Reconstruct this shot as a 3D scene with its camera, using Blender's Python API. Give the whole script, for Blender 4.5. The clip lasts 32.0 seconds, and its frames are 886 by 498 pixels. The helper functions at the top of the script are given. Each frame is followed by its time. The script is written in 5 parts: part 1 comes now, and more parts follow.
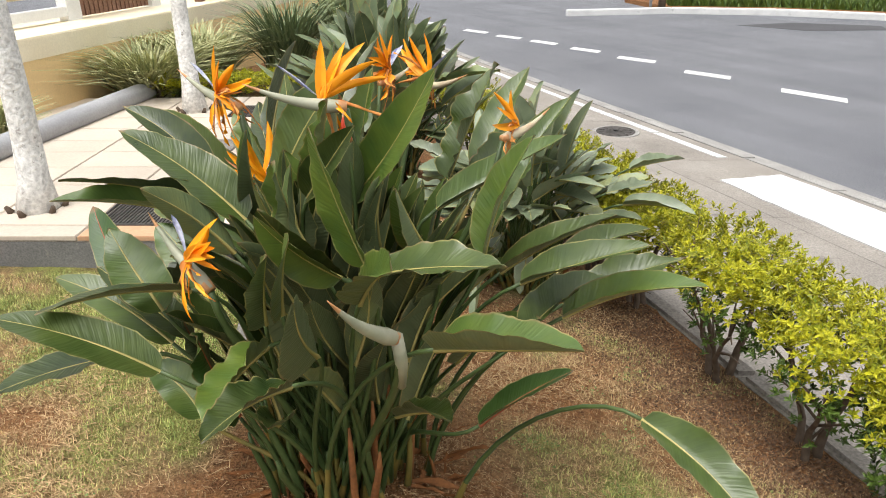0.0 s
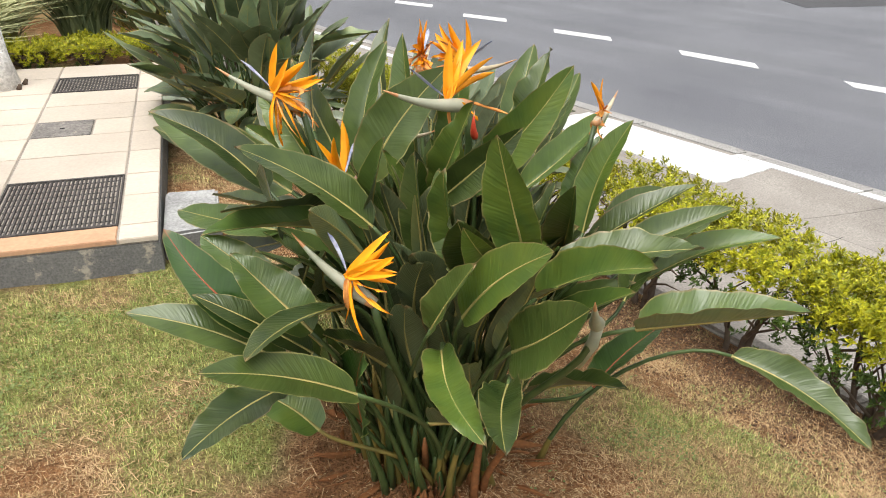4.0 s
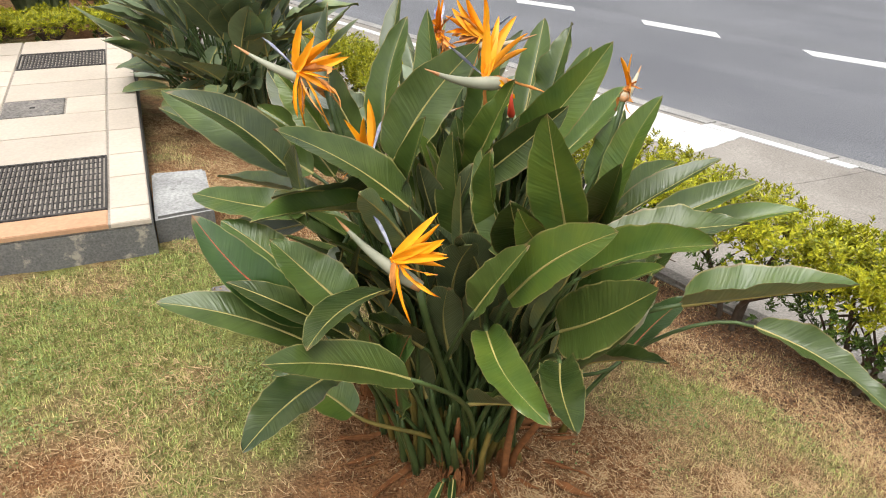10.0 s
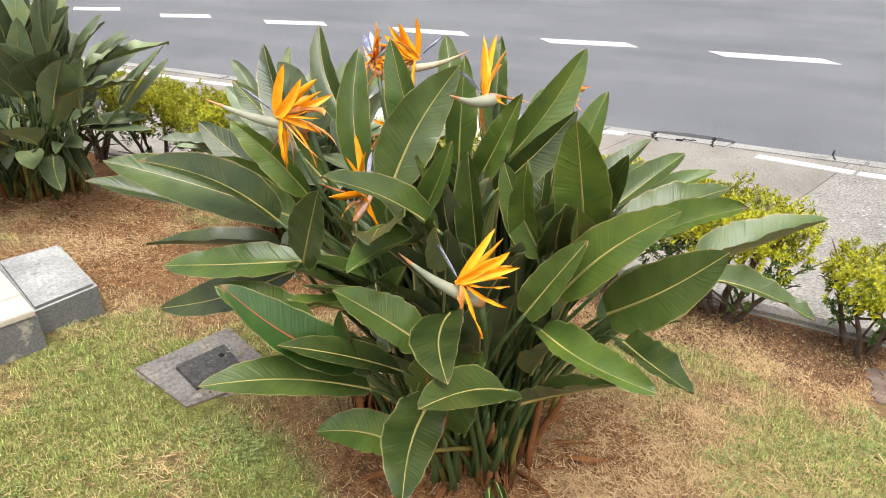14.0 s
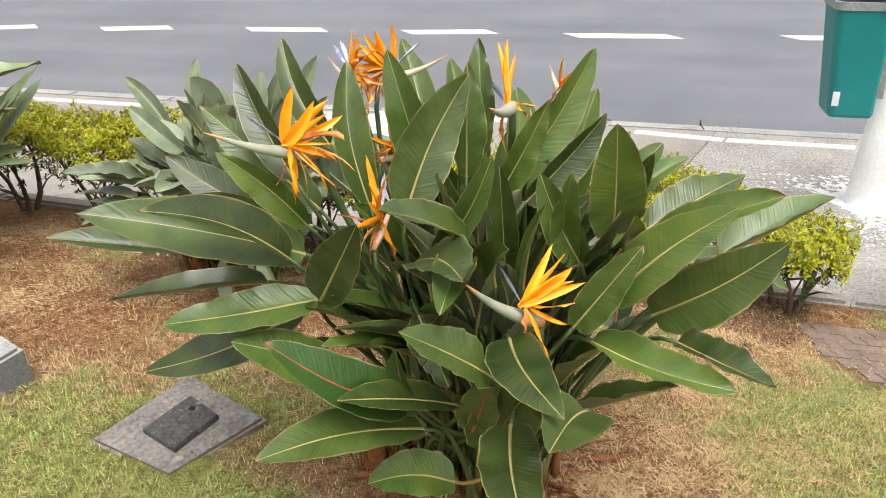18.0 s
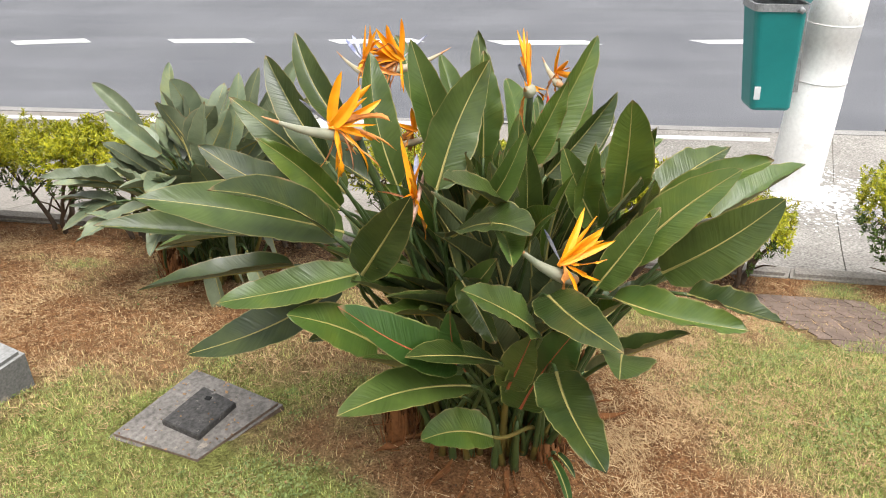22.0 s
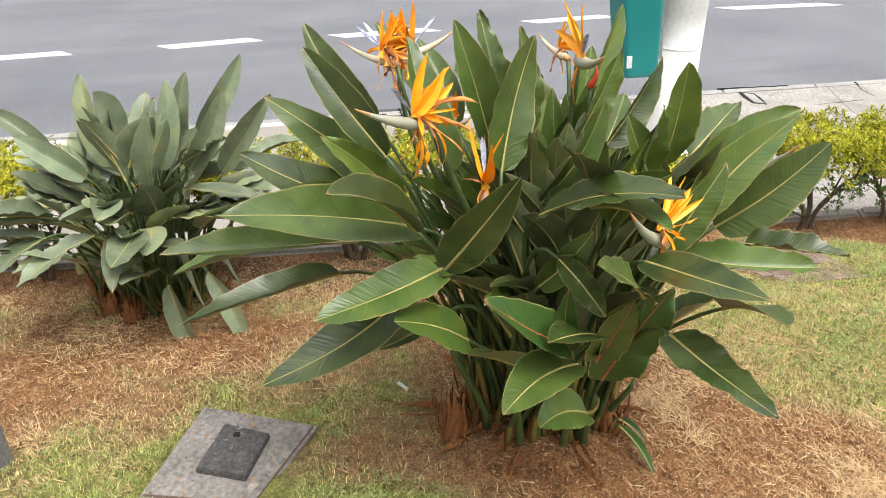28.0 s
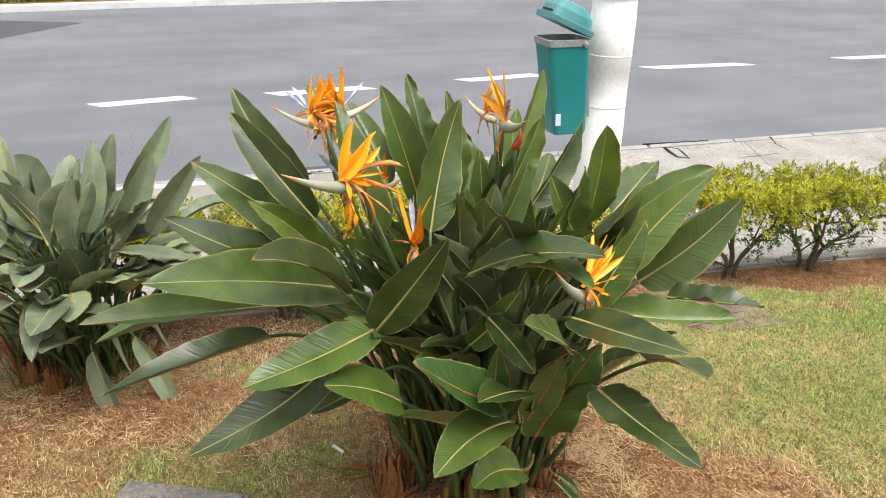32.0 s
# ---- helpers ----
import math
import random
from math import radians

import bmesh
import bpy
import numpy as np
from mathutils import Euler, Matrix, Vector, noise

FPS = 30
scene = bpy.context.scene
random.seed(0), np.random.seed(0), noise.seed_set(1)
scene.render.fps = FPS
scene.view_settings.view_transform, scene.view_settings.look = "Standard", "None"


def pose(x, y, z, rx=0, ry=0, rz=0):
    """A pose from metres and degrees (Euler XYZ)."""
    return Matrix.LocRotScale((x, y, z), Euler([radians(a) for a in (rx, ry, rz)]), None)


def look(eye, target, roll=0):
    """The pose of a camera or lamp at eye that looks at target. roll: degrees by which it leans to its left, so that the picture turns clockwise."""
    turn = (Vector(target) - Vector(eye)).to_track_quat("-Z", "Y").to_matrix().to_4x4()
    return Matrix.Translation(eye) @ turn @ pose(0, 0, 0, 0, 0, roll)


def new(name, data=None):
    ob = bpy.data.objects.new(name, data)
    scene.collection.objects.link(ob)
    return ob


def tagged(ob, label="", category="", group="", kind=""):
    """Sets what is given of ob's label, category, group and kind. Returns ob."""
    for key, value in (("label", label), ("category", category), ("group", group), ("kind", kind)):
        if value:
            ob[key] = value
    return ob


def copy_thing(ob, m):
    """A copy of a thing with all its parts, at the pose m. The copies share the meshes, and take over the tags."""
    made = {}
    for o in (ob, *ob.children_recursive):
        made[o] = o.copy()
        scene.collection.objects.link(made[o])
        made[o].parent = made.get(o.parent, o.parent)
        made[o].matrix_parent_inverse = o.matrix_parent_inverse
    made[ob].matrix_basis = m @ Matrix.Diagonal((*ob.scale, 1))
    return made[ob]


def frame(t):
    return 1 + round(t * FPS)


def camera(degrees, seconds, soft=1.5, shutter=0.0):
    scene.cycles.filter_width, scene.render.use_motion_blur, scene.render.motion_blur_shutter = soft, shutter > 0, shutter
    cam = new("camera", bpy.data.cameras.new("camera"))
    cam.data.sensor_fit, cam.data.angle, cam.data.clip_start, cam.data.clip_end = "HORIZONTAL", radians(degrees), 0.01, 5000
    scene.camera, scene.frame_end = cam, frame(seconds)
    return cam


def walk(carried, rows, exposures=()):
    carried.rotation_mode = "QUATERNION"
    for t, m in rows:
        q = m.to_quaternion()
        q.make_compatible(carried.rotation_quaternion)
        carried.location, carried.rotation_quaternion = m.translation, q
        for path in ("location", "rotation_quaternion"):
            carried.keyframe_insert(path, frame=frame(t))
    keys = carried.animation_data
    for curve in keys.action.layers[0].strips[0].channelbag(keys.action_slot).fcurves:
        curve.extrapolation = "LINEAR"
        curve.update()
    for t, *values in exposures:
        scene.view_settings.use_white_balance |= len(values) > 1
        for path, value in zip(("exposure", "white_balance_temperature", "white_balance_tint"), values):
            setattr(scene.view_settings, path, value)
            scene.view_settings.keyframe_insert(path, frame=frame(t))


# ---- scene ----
cam = camera(62.2, 32.0, 1.0)
METRES, EYE, TILT, LEAN, TURN = 4.0, 2.3, -23.75, 1.25, 0.0
ROWS = [
    (0.0, 0.0, 0.0, 0.0, 0.0, 0.0, -0.0),
    (0.5, -0.0118, -0.0076, 0.0113, 0.03, -0.34, -0.48),
    (1.0, -0.0395, 0.0008, 0.0156, -2.94, -0.73, 1.95),
    (1.5, -0.075, 0.0047, 0.0206, -8.08, -1.98, 3.68),
    (2.0, -0.0958, 0.0036, 0.0217, -8.96, -2.58, 2.08),
    (2.5, -0.1148, -0.006, 0.0183, -9.99, -2.2, 2.61),
    (4.5, -0.2159, 0.0216, 0.0428, -20.15, -6.01, 6.3),
    (5.0, -0.2162, -0.0025, 0.0335, -16.52, -5.21, 4.21),
    (5.5, -0.2081, -0.0311, 0.0198, -14.75, -4.7, 4.3),
    (6.0, -0.205, -0.045, 0.0086, -15.73, -4.59, 3.84),
    (6.5, -0.2044, -0.0528, 0.0066, -15.26, -3.56, 4.14),
    (7.0, -0.2044, -0.0553, 0.0078, -15.38, -2.65, 5.04),
    (7.5, -0.2051, -0.0549, 0.0068, -15.03, -3.3, 5.7),
    (8.0, -0.207, -0.0466, 0.0125, -17.46, -3.6, 5.94),
    (8.5, -0.2146, -0.0212, 0.0246, -19.04, -4.75, 7.32),
    (9.0, -0.2338, 0.0064, 0.0366, -22.27, -6.18, 7.39),
    (9.5, -0.2418, 0.0205, 0.0423, -22.25, -7.06, 6.54),
    (10.0, -0.2446, 0.0377, 0.0474, -22.48, -7.92, 6.9),
    (10.5, -0.2557, 0.0608, 0.0588, -25.52, -9.51, 8.88),
    (11.0, -0.2669, 0.0777, 0.0688, -28.31, -11.03, 10.72),
    (11.5, -0.2829, 0.0867, 0.0742, -31.13, -12.05, 11.62),
    (12.0, -0.3208, 0.1016, 0.0799, -37.28, -11.78, 14.35),
    (12.5, -0.3518, 0.1058, 0.084, -41.23, -12.24, 15.57),
    (13.0, -0.369, 0.1098, 0.0849, -43.74, -12.02, 15.84),
    (13.5, -0.3726, 0.1072, 0.0823, -43.34, -11.34, 15.4),
    (14.0, -0.3723, 0.1063, 0.0824, -43.01, -11.04, 15.77),
    (14.5, -0.3744, 0.1083, 0.0824, -42.18, -11.05, 15.26),
    (16.5, -0.3721, 0.156, 0.1056, -47.35, -14.06, 16.98),
    (17.0, -0.3753, 0.1598, 0.1108, -46.1, -13.62, 17.35),
    (17.5, -0.3861, 0.1675, 0.1167, -49.36, -14.01, 18.18),
    (18.0, -0.4093, 0.1931, 0.1225, -55.92, -15.65, 19.58),
    (18.5, -0.4343, 0.2133, 0.1281, -60.06, -16.2, 21.51),
    (19.0, -0.4539, 0.2252, 0.132, -60.32, -16.42, 21.6),
    (19.5, -0.4657, 0.2305, 0.1332, -59.98, -16.4, 21.34),
    (20.0, -0.4695, 0.2298, 0.1313, -60.85, -17.02, 21.16),
    (20.5, -0.4706, 0.2298, 0.1313, -61.54, -17.42, 20.69),
    (21.0, -0.4735, 0.2291, 0.1314, -62.03, -16.99, 20.78),
    (21.5, -0.4759, 0.2306, 0.1327, -62.19, -16.73, 20.87),
    (22.0, -0.4761, 0.2309, 0.1335, -63.24, -17.26, 20.3),
    (22.5, -0.4689, 0.2315, 0.133, -61.98, -17.3, 20.13),
    (23.0, -0.4586, 0.2436, 0.1368, -62.8, -18.31, 20.52),
    (23.5, -0.4511, 0.26, 0.141, -66.18, -19.98, 20.63),
    (24.0, -0.4442, 0.2758, 0.1472, -67.72, -20.98, 21.86),
    (24.5, -0.4454, 0.2822, 0.1519, -68.98, -21.41, 21.49),
    (26.5, -0.4886, 0.3586, 0.1794, -81.44, -24.59, 23.16),
    (27.0, -0.5011, 0.3652, 0.1784, -80.33, -24.75, 23.84),
    (27.5, -0.5065, 0.3692, 0.1785, -77.93, -23.66, 22.68),
    (28.0, -0.5072, 0.367, 0.1788, -79.61, -23.75, 23.02),
    (28.5, -0.507, 0.3633, 0.1784, -81.13, -23.81, 23.94),
    (29.0, -0.5062, 0.3602, 0.1791, -82.94, -23.38, 24.0),
    (29.5, -0.5057, 0.3595, 0.1807, -83.23, -21.76, 23.73),
    (30.0, -0.507, 0.3623, 0.1821, -80.55, -20.76, 22.97),
    (30.5, -0.5096, 0.3656, 0.1833, -76.46, -19.17, 22.1),
    (31.0, -0.5092, 0.3646, 0.1832, -79.14, -19.69, 22.02),
    (31.5, -0.5088, 0.3622, 0.1824, -81.97, -20.65, 22.08),
    (32.0, -0.5079, 0.3592, 0.1814, -84.74, -21.59, 22.33),
]
walk(cam, [(t, pose(0, 0, EYE, TILT, LEAN, TURN) @ pose(METRES * x, METRES * y, METRES * z, 90 + pitch, roll, yaw)) for t, x, y, z, yaw, pitch, roll in ROWS], [(0.0, 0.80), (6.0, 0.76), (9.0, 0.73), (11.0, 0.82), (13.0, 0.98), (18.0, 0.97), (23.0, 0.93), (26.0, 1.08), (29.0, 1.10), (32.0, 0.99)])

# ---- world and sun: a bright overcast day ----
world = bpy.data.worlds.new("overcast_sky")
scene.world = world
world.use_nodes = True
wn = world.node_tree.nodes
sky = wn.new("ShaderNodeTexSky")
sky.sky_type, sky.sun_disc = "NISHITA", False
sky.sun_elevation, sky.sun_rotation = radians(71), radians(222)
sky.dust_density, sky.air_density, sky.ozone_density = 4.0, 1.0, 1.0
pale = wn.new("ShaderNodeHueSaturation")
pale.inputs["Saturation"].default_value = 0.07
world.node_tree.links.new(sky.outputs[0], pale.inputs["Color"])
world.node_tree.links.new(pale.outputs[0], wn["Background"].inputs["Color"])
wn["Background"].inputs["Strength"].default_value = 0.15
sun = new("sun", bpy.data.lights.new("sun", "SUN"))
sun.data.energy, sun.data.angle, sun.data.color = 1.2, radians(40), (1.0, 0.95, 0.88)
sun.matrix_world = look((-2.0, -2.2, 9.0), (0, 0, 0))


# ---- materials ----
def material(name):
    m = bpy.data.materials.new(name)
    m.use_nodes = True
    return m, m.node_tree.nodes, m.node_tree.links, m.node_tree.nodes["Principled BSDF"]


def noise_node(n, l, scale, detail=4.0, vec=None, rough=0.55):
    x = n.new("ShaderNodeTexNoise")
    x.inputs["Scale"].default_value, x.inputs["Detail"].default_value, x.inputs["Roughness"].default_value = scale, detail, rough
    if vec is None:
        g = n.new("ShaderNodeNewGeometry")
        vec = g.outputs["Position"]
    l.new(vec, x.inputs["Vector"])
    return x.outputs["Fac"]


def ramp_node(n, l, fac, stops):
    r = n.new("ShaderNodeValToRGB")
    el = r.color_ramp.elements
    while len(el) < len(stops):
        el.new(0.5)
    for e, (p, c) in zip(el, stops):
        e.position, e.color = p, (*c, 1)
    l.new(fac, r.inputs[0])
    return r.outputs[0]


def mix_node(n, l, fac, a, b, mode="MIX"):
    x = n.new("ShaderNodeMix")
    x.data_type, x.blend_type = "RGBA", mode
    for socket, v in ((x.inputs[0], fac), (x.inputs[6], a), (x.inputs[7], b)):
        if isinstance(v, (int, float)):
            socket.default_value = v
        elif isinstance(v, tuple):
            socket.default_value = (*v, 1)
        else:
            l.new(v, socket)
    return x.outputs[2]


def math_node(n, l, op, a, b=0.0, c=0.0):
    x = n.new("ShaderNodeMath")
    x.operation = op
    for socket, v in zip(x.inputs, (a, b, c)):
        if isinstance(v, (int, float)):
            socket.default_value = v
        else:
            l.new(v, socket)
    return x.outputs[0]


def bump_node(n, l, b, height, strength, distance):
    x = n.new("ShaderNodeBump")
    x.inputs["Strength"].default_value, x.inputs["Distance"].default_value = strength, distance
    l.new(height, x.inputs["Height"])
    l.new(x.outputs[0], b.inputs["Normal"])


def surface(name, dark, light, coarse, fine, rough, bump=0.3, depth=0.004, spec=0.3, stain=None, vary=0.0, grain=0.28):
    """A mottled surface: two scales of colour, a bump, and stains of a third colour if given."""
    m, n, l, b = material(name)
    f1, f2 = noise_node(n, l, coarse, 5), noise_node(n, l, fine, 3)
    base = ramp_node(n, l, f1, [(0.3, dark), (0.7, light)])
    lo, hi = 1 - grain, 1 + grain * 0.75
    speck = ramp_node(n, l, f2, [(0.3, (lo, lo, lo)), (0.7, (hi, hi, hi))])
    col = mix_node(n, l, 1.0, base, speck, "MULTIPLY")
    if stain:
        f3 = noise_node(n, l, coarse * 2.3, 6, None, 0.7)
        col = mix_node(n, l, ramp_node(n, l, f3, [(0.60, (0, 0, 0)), (0.68, (1, 1, 1))]), col, stain)
    if vary:
        oi = n.new("ShaderNodeObjectInfo")
        v = math_node(n, l, "MULTIPLY_ADD", oi.outputs["Random"], vary, 1 - vary / 2)
        hs = n.new("ShaderNodeHueSaturation")
        l.new(v, hs.inputs["Value"])
        l.new(col, hs.inputs["Color"])
        col = hs.outputs[0]
    l.new(col, b.inputs["Base Color"])
    b.inputs["Roughness"].default_value, b.inputs["Specular IOR Level"].default_value = rough, spec
    bump_node(n, l, b, f2, bump, depth)
    return m


def leaf_material(name, dark, light, rough, spec, vein=0.35, edge=None):
    """A blade with fine side veins slanting from the midrib, by the blade's own map: u runs along it, v across it."""
    m, n, l, b = material(name)
    tc = n.new("ShaderNodeUVMap")
    sp = n.new("ShaderNodeSeparateXYZ")
    l.new(tc.outputs[0], sp.inputs[0])
    u, v = sp.outputs[0], sp.outputs[1]
    av = math_node(n, l, "ABSOLUTE", math_node(n, l, "SUBTRACT", v, 0.5))
    q = math_node(n, l, "SUBTRACT", u, math_node(n, l, "MULTIPLY", av, 0.22))
    oi = n.new("ShaderNodeObjectInfo")
    w = noise_node(n, l, 9, 2)
    q = math_node(n, l, "ADD", q, math_node(n, l, "MULTIPLY", w, 0.05))
    wave = math_node(n, l, "SINE", math_node(n, l, "MULTIPLY", q, 210.0))
    cv = n.new("ShaderNodeCombineXYZ")
    l.new(math_node(n, l, "MULTIPLY", q, 34.0), cv.inputs[0])
    l.new(math_node(n, l, "ADD", math_node(n, l, "MULTIPLY", math_node(n, l, "GREATER_THAN", v, 0.5), 7.3), math_node(n, l, "MULTIPLY", oi.outputs["Random"], 90.0)), cv.inputs[1])
    l.new(math_node(n, l, "MULTIPLY", av, 1.2), cv.inputs[2])
    wide = math_node(n, l, "MULTIPLY_ADD", noise_node(n, l, 1.0, 2, cv.outputs[0]), 4.0, -2.0)
    big = noise_node(n, l, 14, 3)
    fine = noise_node(n, l, 160, 2)
    mixf = math_node(n, l, "ADD", math_node(n, l, "MULTIPLY", oi.outputs["Random"], 0.6), math_node(n, l, "MULTIPLY", big, 0.7))
    col = ramp_node(n, l, mixf, [(0.25, dark), (0.80, light), (1.0, tuple(c * k for c, k in zip(light, (1.5, 1.25, 0.9))))])
    veins = math_node(n, l, "MULTIPLY_ADD", wave, 0.035 * vein, 1.0)
    hs = n.new("ShaderNodeHueSaturation")
    l.new(col, hs.inputs["Color"])
    l.new(math_node(n, l, "MULTIPLY_ADD", oi.outputs["Random"], 0.05, 0.475), hs.inputs["Hue"])
    l.new(math_node(n, l, "ADD", veins, math_node(n, l, "MULTIPLY", wide, 0.075)), hs.inputs["Value"])
    col = hs.outputs[0]
    spots = ramp_node(n, l, noise_node(n, l, 60, 4, None, 0.8), [(0.70, (0, 0, 0)), (0.74, (1, 1, 1))])
    col = mix_node(n, l, math_node(n, l, "MULTIPLY", spots, 0.5), col, (0.16, 0.13, 0.06))
    if edge:
        rim = math_node(n, l, "ADD", math_node(n, l, "MULTIPLY", av, 2.0), math_node(n, l, "MULTIPLY_ADD", big, 0.08, -0.04))
        worn = ramp_node(n, l, noise_node(n, l, 22, 3, None, 0.6), [(0.36, (0.30, 0.30, 0.30)), (0.60, (0.95, 0.95, 0.95))])
        brown = ramp_node(n, l, noise_node(n, l, 7, 2), [(0.45, edge), (0.62, (0.20, 0.13, 0.06))])
        rim = mix_node(n, l, 1.0, ramp_node(n, l, rim, [(0.940, (0, 0, 0)), (0.978, (1, 1, 1))]), worn, "MULTIPLY")
        col = mix_node(n, l, rim, col, brown)
    end = math_node(n, l, "ADD", u, math_node(n, l, "MULTIPLY_ADD", big, 0.16, -0.08))
    col = mix_node(n, l, ramp_node(n, l, end, [(0.965, (0, 0, 0)), (1.0, (0.9, 0.9, 0.9))]), col, (0.20, 0.13, 0.06))
    l.new(col, b.inputs["Base Color"])
    rr = math_node(n, l, "MULTIPLY_ADD", big, 0.3, rough - 0.13)
    l.new(rr, b.inputs["Roughness"])
    b.inputs["Specular IOR Level"].default_value = spec
    h = math_node(n, l, "ADD", math_node(n, l, "MULTIPLY", wave, 0.22 * vein), math_node(n, l, "MULTIPLY", wide, 0.62))
    bump_node(n, l, b, h, 0.5, 0.0013)
    return m


def simple(name, a, c, scale, rough, spec=0.4, vary=0.35):
    """A small thing's surface: two colours mixed by noise and by the object's or the piece's own chance."""
    m, n, l, b = material(name)
    g = n.new("ShaderNodeNewGeometry")
    f = math_node(n, l, "ADD", math_node(n, l, "MULTIPLY", g.outputs["Random Per Island"], vary), math_node(n, l, "MULTIPLY", noise_node(n, l, scale, 3), 1 - vary * 0.5))
    l.new(ramp_node(n, l, f, [(0.25, a), (0.8, c)]), b.inputs["Base Color"])
    b.inputs["Roughness"].default_value, b.inputs["Specular IOR Level"].default_value = rough, spec
    return m


LEAF_TOP = leaf_material("strelitzia_upper_side", (0.014, 0.035, 0.008), (0.076, 0.115, 0.022), 0.33, 0.52, 0.32, (0.32, 0.28, 0.10))
LEAF_UNDER = leaf_material("strelitzia_under_side", (0.044, 0.068, 0.030), (0.125, 0.155, 0.072), 0.40, 0.5, 0.9, (0.32, 0.28, 0.10))
# paler, greyer blade colours for both leaf sides of the second plant
LEAF_PALE = leaf_material("pale_grey_blade", (0.062, 0.092, 0.048), (0.220, 0.265, 0.165), 0.36, 0.6, 0.6, (0.34, 0.32, 0.18))
LEAF_BACK = leaf_material("green_blade", (0.040, 0.068, 0.029), (0.155, 0.200, 0.100), 0.36, 0.6, 0.6, (0.34, 0.32, 0.18))
LEAF_FRESH = leaf_material("fresh_blade", (0.012, 0.036, 0.007), (0.036, 0.080, 0.013), 0.36, 0.5, 0.5, (0.30, 0.32, 0.10))
RIB = simple("yellow_midrib", (0.20, 0.195, 0.06), (0.47, 0.385, 0.14), 9, 0.5, 0.4, 0.2)
RIB_RED = simple("red_midrib", (0.20, 0.07, 0.03), (0.42, 0.10, 0.05), 30, 0.5)
STALK = simple("green_stalk", (0.016, 0.038, 0.011), (0.080, 0.120, 0.038), 12, 0.4)
STALK_OLD = simple("yellowing_stalk", (0.07, 0.08, 0.02), (0.26, 0.19, 0.045), 14, 0.6)
SHEATH = simple("dry_brown_sheath", (0.05, 0.028, 0.016), (0.27, 0.115, 0.045), 60, 0.85, 0.1, 0.6)
ORANGE = simple("orange_sepal", (0.90, 0.26, 0.004), (0.97, 0.44, 0.012), 30, 0.45)
WILTED = simple("wilted_sepal", (0.42, 0.13, 0.03), (0.86, 0.40, 0.12), 50, 0.7, 0.2)
WITHERED = simple("withered_sepal", (0.12, 0.05, 0.03), (0.46, 0.20, 0.09), 60, 0.8, 0.1)
SPATHE_RED = simple("red_flushed_spathe", (0.42, 0.10, 0.045), (0.62, 0.46, 0.36), 34, 0.45)
BUD_RED = simple("red_bud", (0.48, 0.028, 0.012), (0.68, 0.10, 0.05), 30, 0.4)
SPATHE_DRY = simple("drying_cream_spathe", (0.40, 0.24, 0.14), (0.58, 0.54, 0.38), 26, 0.5)
BLUE = simple("blue_white_petal", (0.05, 0.07, 0.24), (0.72, 0.74, 0.82), 45, 0.4, 0.4, 0.1)
SPATHE = simple("grey_green_spathe", (0.22, 0.25, 0.17), (0.42, 0.41, 0.31), 22, 0.42)
SPATHE_TIP = simple("reddish_spathe_rim", (0.40, 0.14, 0.05), (0.62, 0.34, 0.16), 40, 0.5)
ASPHALT = surface("worn_asphalt", (0.136, 0.140, 0.155), (0.188, 0.193, 0.209), 0.5, 75, 0.85, 0.8, 0.006, 0.3, grain=0.75)
ASPHALT_PATCH = surface("dark_asphalt_patch", (0.06, 0.06, 0.065), (0.085, 0.085, 0.09), 0.8, 130, 0.85, 0.5)
streak_nodes, streak_links = ASPHALT.node_tree.nodes, ASPHALT.node_tree.links
lane = streak_nodes.new("ShaderNodeMapping")
lane.vector_type = "TEXTURE"
lane.inputs["Rotation"].default_value, lane.inputs["Scale"].default_value = (0, 0, radians(-64)), (9.0, 0.5, 1.0)
streak_links.new(streak_nodes.new("ShaderNodeNewGeometry").outputs["Position"], lane.inputs["Vector"])
tyre = ramp_node(streak_nodes, streak_links, noise_node(streak_nodes, streak_links, 1.0, 5, lane.outputs[0], 0.65), [(0.3, (0.88, 0.88, 0.88)), (0.7, (1.10, 1.10, 1.10))])
paint_in = streak_nodes["Principled BSDF"].inputs["Base Color"]
streak_links.new(mix_node(streak_nodes, streak_links, 1.0, paint_in.links[0].from_socket, tyre, "MULTIPLY"), paint_in)
PAINT = surface("white_road_paint", (0.57, 0.57, 0.57), (0.70, 0.70, 0.69), 3, 60, 0.7, 0.3, 0.002, 0.3, (0.40, 0.40, 0.40), grain=0.08)
CONCRETE = surface("grey_concrete", (0.24, 0.218, 0.195), (0.34, 0.312, 0.28), 1.6, 80, 0.9, 0.4, 0.003, 0.2, (0.19, 0.172, 0.155), 0.10, grain=0.30)
ROUGHCAST = surface("pale_roughcast_concrete", (0.25, 0.232, 0.212), (0.38, 0.358, 0.330), 2.2, 62, 0.9, 0.8, 0.006, 0.2, (0.29, 0.265, 0.24), 0.08, grain=0.5)
GUTTER = surface("pale_gutter_concrete", (0.26, 0.25, 0.24), (0.38, 0.37, 0.35), 2.2, 80, 0.9, 0.6, 0.004, 0.2, (0.20, 0.19, 0.18), grain=0.38)
RENDER = surface("grey_painted_render", (0.15, 0.15, 0.145), (0.21, 0.205, 0.195), 4, 120, 0.85, 0.35, 0.003, 0.2, (0.42, 0.38, 0.31))
BOXTOP = surface("smooth_grey_cement", (0.155, 0.142, 0.131), (0.245, 0.226, 0.208), 9, 70, 0.75, 0.45, 0.003, 0.3, (0.34, 0.30, 0.25), grain=0.4)
